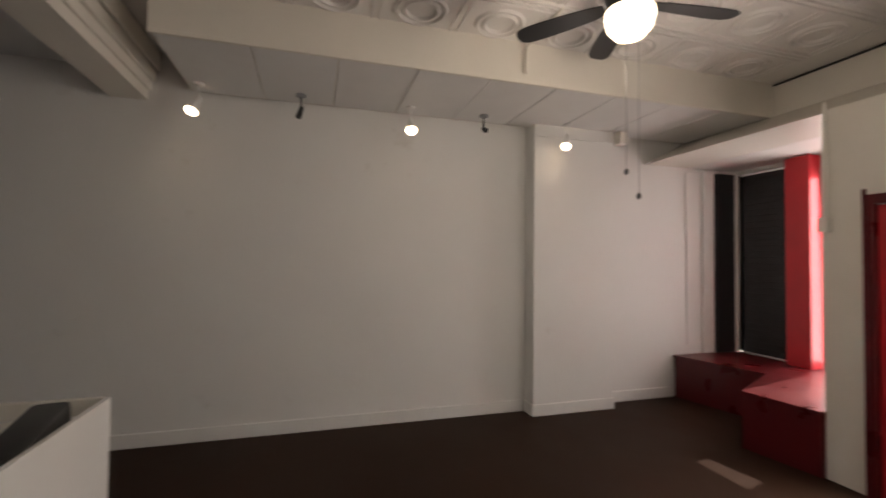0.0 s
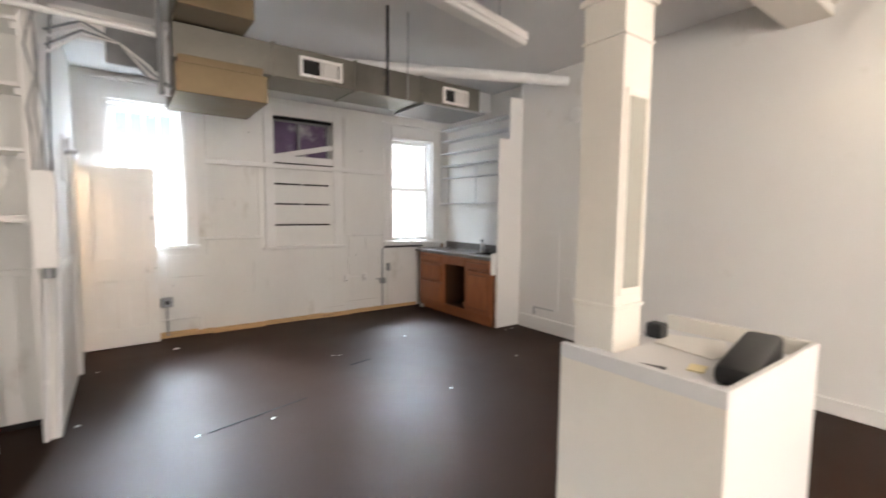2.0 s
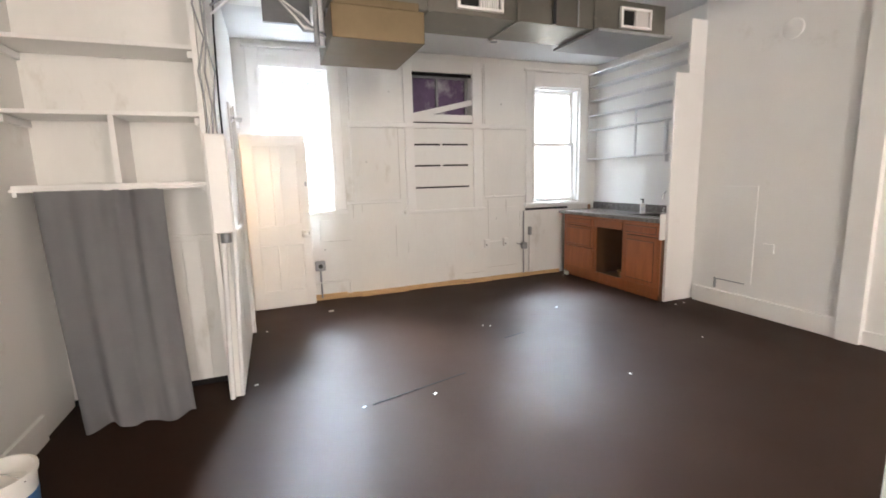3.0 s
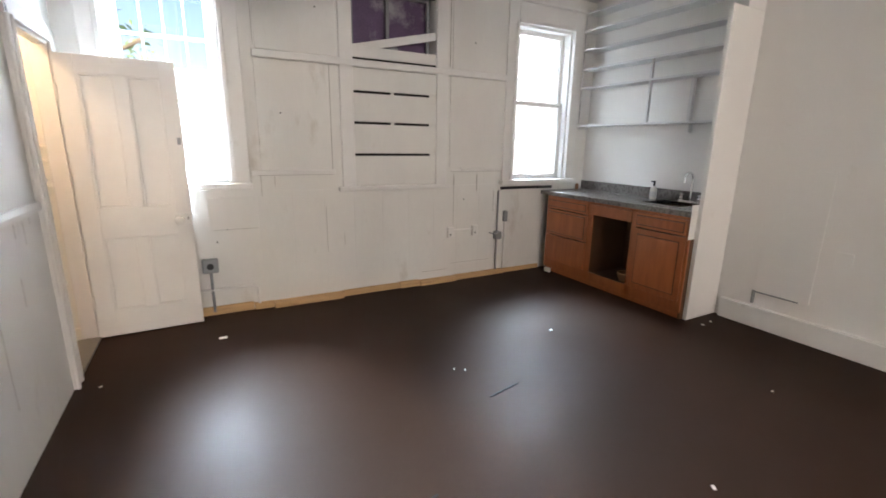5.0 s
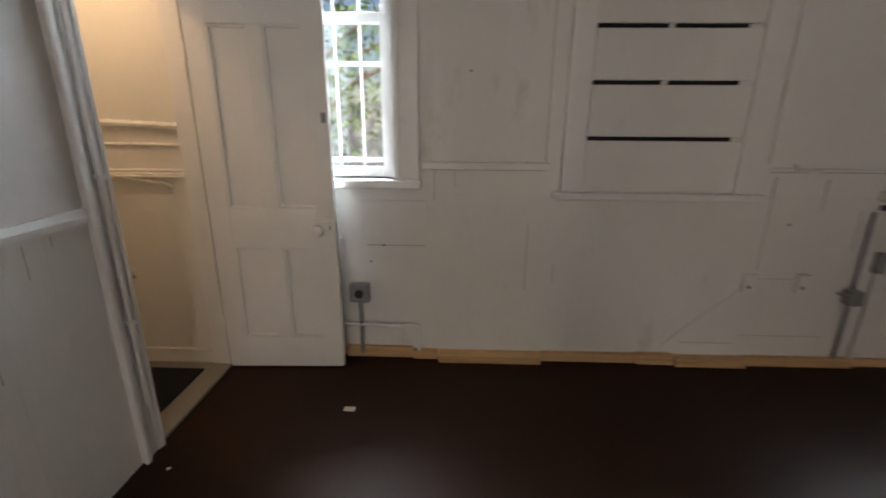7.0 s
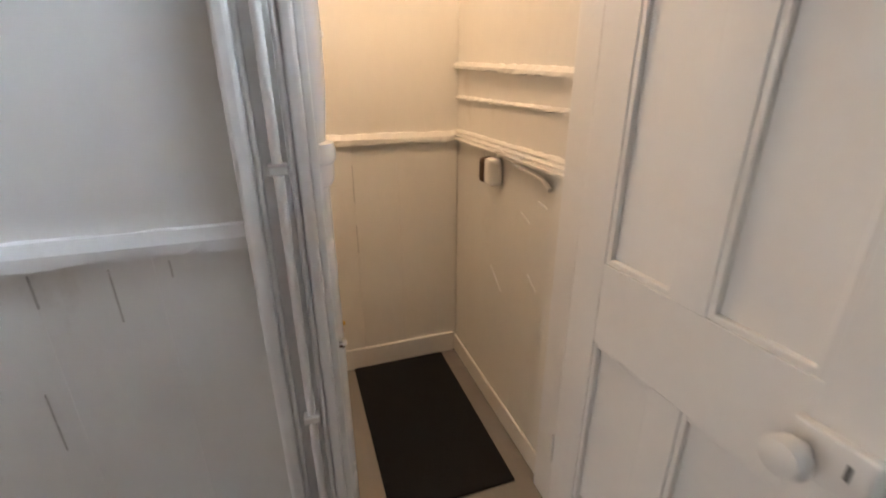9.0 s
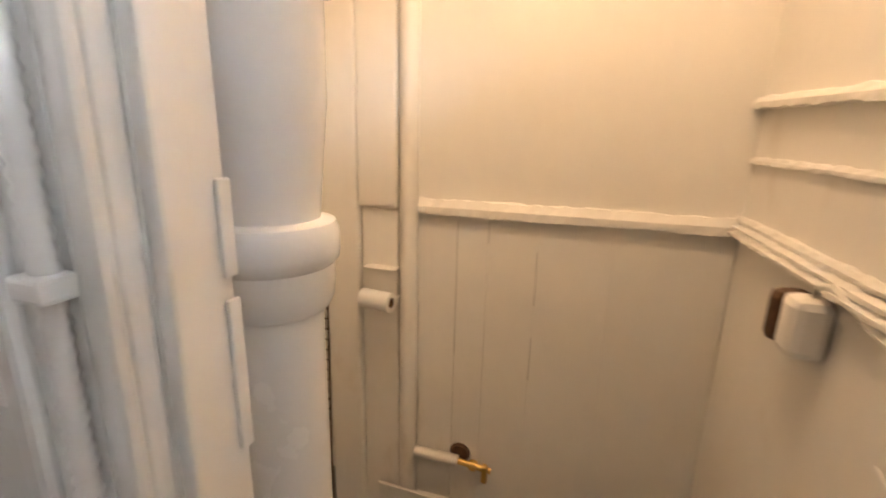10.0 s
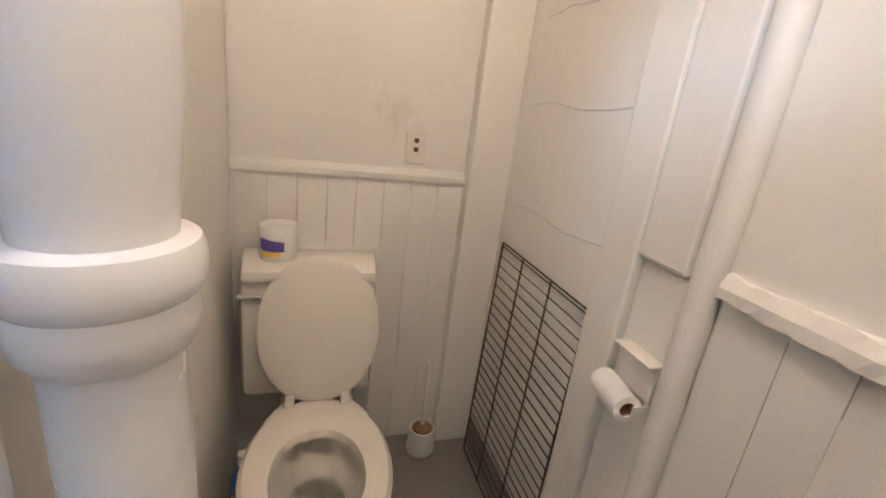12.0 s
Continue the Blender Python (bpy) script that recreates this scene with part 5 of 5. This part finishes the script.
part("upper_pipe", lathe(bmesh.new(), [(0.054, 1.234), (0.056, 1.26), (0.061, 1.31), (0.065, 1.35), (0.066, 1.40), (0.067, 2.54)], 36, mp_), PIPEM, st, smooth=True)
part("upper_ring", lathe(bmesh.new(), [(0.067, 1.60), (0.072, 1.61), (0.072, 1.64), (0.067, 1.655)], 36, mp_, caps=False), PIPEM, st, smooth=True)
part("raised_mark", boxes((PX - 0.03, PX + 0.025, PY + 0.057, PY + 0.0685, 1.445, 1.457), (PX - 0.03, PX + 0.01, PY + 0.059, PY + 0.0685, 1.475, 1.481), bevel=0.003), PIPEM, st)
part("cleanout_boss", lathe(bmesh.new(), [(0.045, 0), (0.045, 0.02), (0.038, 0.03)], 20, pose(PX - 0.045, PY - 0.02, 0.55, 0, -90, 0)), PIPEM, st, "round capped boss low on the pipe", smooth=True)
# armoured cable by the doorway
bm = bmesh.new()
ZN = 260
segs = []
for i in range(ZN):
    z = 0.25 + i * 0.0068
    r = 0.0105 if i % 2 else 0.0085
    segs.append((r, z))
lathe(bm, segs, 10, Matrix.Translation((0.318, 5.538, 0)))
ac = single("armoured_cable", bm, TRIM, "white painted ribbed cable beside the door casing", "cable", smooth=True)
for z in (0.62, 1.20):
    part("strap", boxes((0.305, 0.334, 5.52, 5.556, z, z + 0.02), bevel=0.004), TRIM, ac)
wb = thing("black_socket_box", (-0.26, 6.25, 1.05), "white junction box with an open rusty socket", "socket")
part("box", boxes((-0.285, -0.225, 6.222, 6.279, 1.0, 1.10), bevel=0.016), CLOSET, wb)
part("face", boxes((-0.322, -0.284, 6.218, 6.275, 1.003, 1.097), bevel=0.016), RUST, wb, "rusty brown open socket face")
bm = bmesh.new()
tube(bm, [(-0.25, 6.25, 1.095), (-0.24, 6.255, 1.12), (-0.21, 6.258, 1.128), (-0.1, 6.262, 1.10), (0.06, 6.264, 1.085), (0.10, 6.266, 1.06)], 0.008, 8)
part("cable", bm, CLOSET, wb, smooth=True)
for x, z, l_, a_ in ((-0.05, 0.93, 0.06, 20), (0.02, 0.72, 0.07, 35), (-0.25, 0.62, 0.12, 35), (0.05, 1.0, 0.05, 10)):
    bm = boxes((-l_ / 2, l_ / 2, -0.004, 0.0, -0.004, 0.004), bevel=0.001)
    bm.transform(pose(x, 6.279, z, 0, a_, 0))
    single("paint_flake", bm, PAPER, "lifted flake of white paint on the toilet wall", "flake", "paint flakes")
bv = thing("brass_valve", (-0.68, 5.68, 0.35), "brass shut-off valve on a white pipe stub", "valve")
bm = bmesh.new()
tube(bm, [(-0.668, 5.45, 0.30), (-0.668, 5.60, 0.30)], 0.018, 12)
part("pipe", bm, CLOSET, bv, smooth=True)
bm = bmesh.new()
tube(bm, [(-0.668, 5.60, 0.30), (-0.668, 5.71, 0.29)], 0.010, 10)
lathe(bm, [(0.016, -0.012), (0.018, 0.0), (0.016, 0.012)], 10, pose(-0.668, 5.65, 0.296, 90, 0, 0))
part("body", bm, BRASS, bv, smooth=True)
part("tap_handle", boxes((-0.668, -0.645, 5.682, 5.70, 0.255, 0.315), bevel=0.004), BRASS, bv)
part("wall_plate", lathe(bmesh.new(), [(0.035, 0), (0.03, 0.012)], 16, pose(-0.693, 5.60, 0.315, 0, 90, 0)), RUST, bv, smooth=True)
bm = boxes((-0.17, 0.17, -0.004, 0.004, 0, 0.16))
bm.transform(pose(-0.655, 5.50, 0.008, 8, 0, 88))
single("white_card", bm, CLOSET, "loose white board leaning on the toilet wall", "board")
bm = boxes((-0.68, 0.16, 5.735, 6.19, 0.0065, 0.018), bevel=0.004)
single("door_mat", bm, BLACKMAT, "plain black rubber mat on the toilet floor", "mat")
# wire grid leaning on the panel
wg = thing("wire_grid", (-0.665, 4.83, 0.01), "dark wire rack panel leaning against the wall", "rack")
bm = bmesh.new()
tube(bm, [(-0.655, 4.59, 0.012), (-0.68, 4.59, 0.925), (-0.68, 5.132, 0.925), (-0.655, 5.132, 0.012), (-0.655, 4.59, 0.012)], 0.004, 6)
part("frame", bm, WIRE, wg)
for k in range(24):
    z = 0.05 + k * 0.0375
    x = -0.655 - 0.025 * z / 0.925
    bm = bmesh.new()
    tube(bm, [(x, 4.59, z), (x, 5.132, z)], 0.0022, 6)
    part("wire", bm, WIRE, wg)
for y in (4.766, 4.95):
    bm = bmesh.new()
    tube(bm, [(-0.651, y, 0.012), (-0.676, y, 0.925)], 0.0032, 6)
    part("upright", bm, WIRE, wg)
part("grey_backing", boxes((-0.6895, -0.684, 4.54, 5.125, 0.006, 0.13)), GREYFLOOR, wg, "grey painted strip at the floor")
# toilet roll
tr = thing("toilet_roll_holder", (-0.66, 5.31, 0.82), "white toilet roll on a small wall holder", "toilet roll")
bm = bmesh.new()
lathe(bm, [(0.016, -0.052), (0.030, -0.052), (0.030, 0.052), (0.016, 0.052), (0.016, -0.052)], 24, pose(-0.632, 5.335, 0.835, 90, 0, -8), caps=False)
part("roll", bm, PAPER, tr, smooth=True)
part("core", lathe(bmesh.new(), [(0.0155, -0.051), (0.0155, 0.051)], 18, pose(-0.632, 5.335, 0.835, 90, 0, -8), caps=False), CARD, tr, smooth=True)
part("bracket", boxes((-0.685, -0.672, 5.285, 5.385, 0.84, 0.93), (-0.685, -0.645, 5.28, 5.39, 0.927, 0.933), bevel=0.003), CLOSET, tr)
part("peg", boxes((-0.685, -0.632, 5.388, 5.393, 0.825, 0.845), bevel=0.002), CLOSET, tr)

# toilet
TX, TY = -0.05, 4.50
to = thing("toilet", (TX, 4.85, 0.006), "cream porcelain toilet with its lid up", "toilet")


def oval(bm, rows, segs=36, inner=None):
    """Oval rings: (half width, back y, front y, z)."""
    loops = []
    for hw, yb, yf, z in rows:
        cy, hy = (yb + yf) / 2, (yf - yb) / 2
        ring = []
        for i in range(segs):
            a = 2 * math.pi * i / segs
            sx = math.copysign(abs(math.sin(a)) ** 0.85, math.sin(a))
            ring.append(bm.verts.new((TX + hw * sx, cy + hy * math.cos(a), z)))
        loops.append(ring)
    for a, b in zip(loops, loops[1:]):
        for i in range(segs):
            bm.faces.new((a[i], a[(i + 1) % segs], b[(i + 1) % segs], b[i]))
    return loops


bm = bmesh.new()
lp = oval(bm, [(0.11, 4.70, 5.10, 0.006), (0.10, 4.70, 5.06, 0.06), (0.09, 4.68, 5.02, 0.16), (0.12, 4.66, 5.10, 0.26), (0.165, 4.66, 5.22, 0.34), (0.185, 4.68, 5.265, 0.385), (0.185, 4.68, 5.265, 0.40),
               (0.145, 4.80, 5.215, 0.40), (0.13, 4.83, 5.19, 0.36), (0.11, 4.86, 5.13, 0.28), (0.06, 4.90, 5.04, 0.22), (0.04, 4.92, 5.0, 0.17)])
bm.faces.new(lp[-1])
part("bowl", bm, PORCELAIN, to, smooth=True)
bm = bmesh.new()
lp = oval(bm, [(0.085, 4.88, 5.09, 0.245)])
bm.faces.new(lp[0])
part("water", bm, WATER, to)
bm = bmesh.new()
oval(bm, [(0.118, 4.895, 5.20, 0.403), (0.19, 4.745, 5.27, 0.403), (0.197, 4.74, 5.278, 0.415), (0.185, 4.75, 5.265, 0.428), (0.15, 4.83, 5.235, 0.431), (0.122, 4.885, 5.205, 0.424), (0.118, 4.895, 5.20, 0.403)])
part("seat", bm, SEATM, to, smooth=True)
bm = bmesh.new()
lp = oval(bm, [(0.02, 4.99, 5.03, 0.0), (0.165, 4.795, 5.225, 0.0), (0.182, 4.775, 5.245, 0.008), (0.178, 4.78, 5.24, 0.018), (0.02, 4.99, 5.03, 0.021)])
bm.faces.new(lp[0][::-1])
bm.faces.new(lp[-1])
ang = radians(98)
m_l = Matrix.Translation((0, 4.765, 0.43)) @ Matrix.Rotation(ang, 4, "X") @ Matrix.Translation((0, -4.775, 0))
bm.transform(m_l)
part("lid", bm, SEATM, to, "raised cream toilet lid", smooth=True)
part("hinge", boxes((TX - 0.10, TX - 0.07, 4.745, 4.785, 0.43, 0.455), (TX + 0.07, TX + 0.10, 4.745, 4.785, 0.43, 0.455), bevel=0.006), SEATM, to)
part("tank", boxes((TX - 0.175, TX + 0.235, 4.485, 4.68, 0.40, 0.805), bevel=0.025), PORCELAIN, to, smooth=True)
bm = boxes((TX - 0.19, TX + 0.25, 4.48, 4.705, 0.806, 0.85), bevel=0.016)
for v in bm.verts:
    if v.co.y > 4.6:
        v.co.x += (TX + 0.03 - v.co.x) * 0.10
part("tank_lid", bm, PORCELAIN, to, smooth=True)
part("neck", boxes((TX - 0.12, TX + 0.12, 4.55, 4.78, 0.30, 0.40), bevel=0.02), PORCELAIN, to, smooth=True)
part("flush_lever", boxes((TX + 0.17, TX + 0.24, 4.681, 4.70, 0.755, 0.77), bevel=0.005), STEEL, to)
pr = thing("paper_towel_roll", (0.12, 4.58, 0.79), "white paper roll in printed violet and yellow wrapping", "paper roll")
PRX, PRY = TX + 0.13, 4.58
part("roll", lathe(bmesh.new(), [(0.02, 0.851), (0.054, 0.851), (0.056, 0.860), (0.056, 0.955), (0.054, 0.960), (0.02, 0.957)], 26, Matrix.Translation((PRX, PRY, 0))), PAPER, pr, smooth=True)
bm = bmesh.new()
for z0, z1, a0, a1 in ((0.885, 0.925, 30, 120),):
    lo = [bm.verts.new((PRX + 0.0575 * math.cos(radians(a)), PRY + 0.0575 * math.sin(radians(a)), z0)) for a in range(a0, a1, 10)]
    hi = [bm.verts.new((PRX + 0.0575 * math.cos(radians(a)), PRY + 0.0575 * math.sin(radians(a)), z1 - 0.00012 * (a - a0))) for a in range(a0, a1, 10)]
    for i in range(len(lo) - 1):
        bm.faces.new((lo[i], lo[i + 1], hi[i + 1], hi[i]))
part("violet_print", bm, LABELBLUE, pr)
bm = bmesh.new()
lo = [bm.verts.new((PRX + 0.058 * math.cos(radians(a)), PRY + 0.058 * math.sin(radians(a)), 0.868)) for a in range(40, 110, 10)]
hi = [bm.verts.new((PRX + 0.058 * math.cos(radians(a)), PRY + 0.058 * math.sin(radians(a)), 0.882)) for a in range(40, 110, 10)]
for i in range(len(lo) - 1):
    bm.faces.new((lo[i], lo[i + 1], hi[i + 1], hi[i]))
part("yellow_print", bm, LABELYELLOW, pr)
bp_ = thing("toilet_brush", (-0.47, 4.56, 0.006), "white toilet brush in a white pot", "brush")
part("pot", lathe(bmesh.new(), [(0.055, 0.006), (0.06, 0.02), (0.05, 0.10), (0.053, 0.115), (0.046, 0.115), (0.044, 0.06), (0.01, 0.06)], 24, Matrix.Translation((-0.47, 4.56, 0)), caps=False), PAPER, bp_, smooth=True)
part("bristles", lathe(bmesh.new(), [(0.02, 0.062), (0.04, 0.09), (0.038, 0.115), (0.015, 0.13)], 14, Matrix.Translation((-0.47, 4.56, 0))), CARD, bp_, smooth=True)
bm = bmesh.new()
tube(bm, [(-0.47, 4.56, 0.12), (-0.475, 4.53, 0.40)], 0.008, 8)
part("handle", bm, PAPER, bp_, smooth=True)
cl = thing("cleaner_bottle", (0.24 - 0.06, 4.66, 0.006), "dark cleaner bottle with a yellow label beside the toilet", "bottle")
CLX, CLY = 0.165, 4.80
part("body", lathe(bmesh.new(), [(0.035, 0.006), (0.038, 0.02), (0.038, 0.20), (0.015, 0.25)], 18, Matrix.Translation((CLX, CLY, 0))), BLUE, cl, smooth=True)
part("label", lathe(bmesh.new(), [(0.0385, 0.07), (0.0385, 0.15)], 18, Matrix.Translation((CLX, CLY, 0)), caps=False), LABELYELLOW, cl, smooth=True)
part("cap", lathe(bmesh.new(), [(0.016, 0.25), (0.016, 0.29)], 14, Matrix.Translation((CLX, CLY, 0))), PAPER, cl, smooth=True)
co_ = thing("closet_outlet", (-0.28, 4.475, 1.22), "cream double outlet plate on the toilet wall", "socket")
part("plate", boxes((-0.387, -0.317, 4.4740, 4.481, 1.165, 1.275), bevel=0.002), SEATM, co_)
part("slot", boxes((-0.360, -0.344, 4.4812, 4.4825, 1.235, 1.25), (-0.360, -0.344, 4.4812, 4.4825, 1.205, 1.22)), RUST, co_)
lb = thing("closet_lamp", (-0.12, 5.78, 2.5), "bare warm bulb in a white holder on the toilet ceiling", "lamp")
part("holder", lathe(bmesh.new(), [(0.05, 2.549), (0.05, 2.52), (0.02, 2.46)], 18, Matrix.Translation((-0.12, 5.78, 0))), TRIM, lb, smooth=True)
part("bulb", lathe(bmesh.new(), [(0.015, 2.46), (0.03, 2.42), (0.028, 2.39), (0.01, 2.378)], 18, Matrix.Translation((-0.12, 5.78, 0))), BULB, lb, smooth=True)

# ---- outside ----
nb = thing("neighbour_house", (4.5, 11.0, 0), "pale sided neighbouring house beyond the back windows", "house")
part("wall", boxes((2.6, 14, 10.0, 16, -0.14, 5.2)), SIDING, nb)
for i in range(26):
    part("siding_board", boxes((2.6, 14, 9.975, 9.999, 0.0 + i * 0.2, 0.19 + i * 0.2), bevel=0.004), SIDING, nb)
part("roof", boxes((2.3, 14.3, 9.6, 16.3, 5.2, 5.4)), GREYMETAL, nb)
w_ = part("window", boxes((6.1, 6.9, 9.94, 9.974, 0.6, 2.0), bevel=0.005), TRIM, nb)
part("pane", boxes((6.18, 6.82, 9.93, 9.939, 0.68, 1.92)), GREYMETAL, w_)
fn = thing("garden_fence", (0, 12, 0), "grey board fence at the far side of the yard", "fence")
for i in range(28):
    x0 = -6 + i * 0.3
    part("board", boxes((x0, x0 + 0.285, 13.0, 13.03, -0.14, 1.7), bevel=0.004), GREYMETAL, fn)
tree = thing("tree", (-0.6, 11.5, -0.14), "leafy green tree in the yard behind the house", "tree")
bm = bmesh.new()
lathe(bm, [(0.16, -0.14), (0.12, 1.0), (0.09, 2.2), (0.04, 3.6)], 12, Matrix.Translation((-0.6, 11.5, 0)))
rnd = random.Random(5)
for k in range(9):
    a = rnd.uniform(0, 6.28)
    z = rnd.uniform(1.2, 2.8)
    tube(bm, [(-0.6, 11.5, z), (-0.6 + 0.5 * math.cos(a), 11.5 + 0.5 * math.sin(a), z + 0.4), (-0.6 + 1.1 * math.cos(a), 11.5 + 1.1 * math.sin(a), z + 0.7)], 0.03, 6)
part("trunk", bm, BARK, tree)
bm = bmesh.new()
for k in range(1500):
    a, r = rnd.uniform(0, 6.28), rnd.uniform(0.2, 1.5) * (0.6 + 0.4 * rnd.random())
    c = Vector((-0.6 + r * math.cos(a), 11.5 + r * math.sin(a), rnd.uniform(1.0, 3.2) + 0.3 * math.sin(a * 3)))
    q = Euler((rnd.uniform(-1, 1), rnd.uniform(-1, 1), rnd.uniform(0, 6.28))).to_matrix()
    s = rnd.uniform(0.05, 0.1)
    vs = [bm.verts.new(c + q @ Vector(p)) for p in ((-s, 0, 0), (0, -s * 0.5, 0.01), (s, 0, 0), (0, s * 0.5, 0.01))]
    bm.faces.new(vs)
part("crown", bm, LEAF, tree)
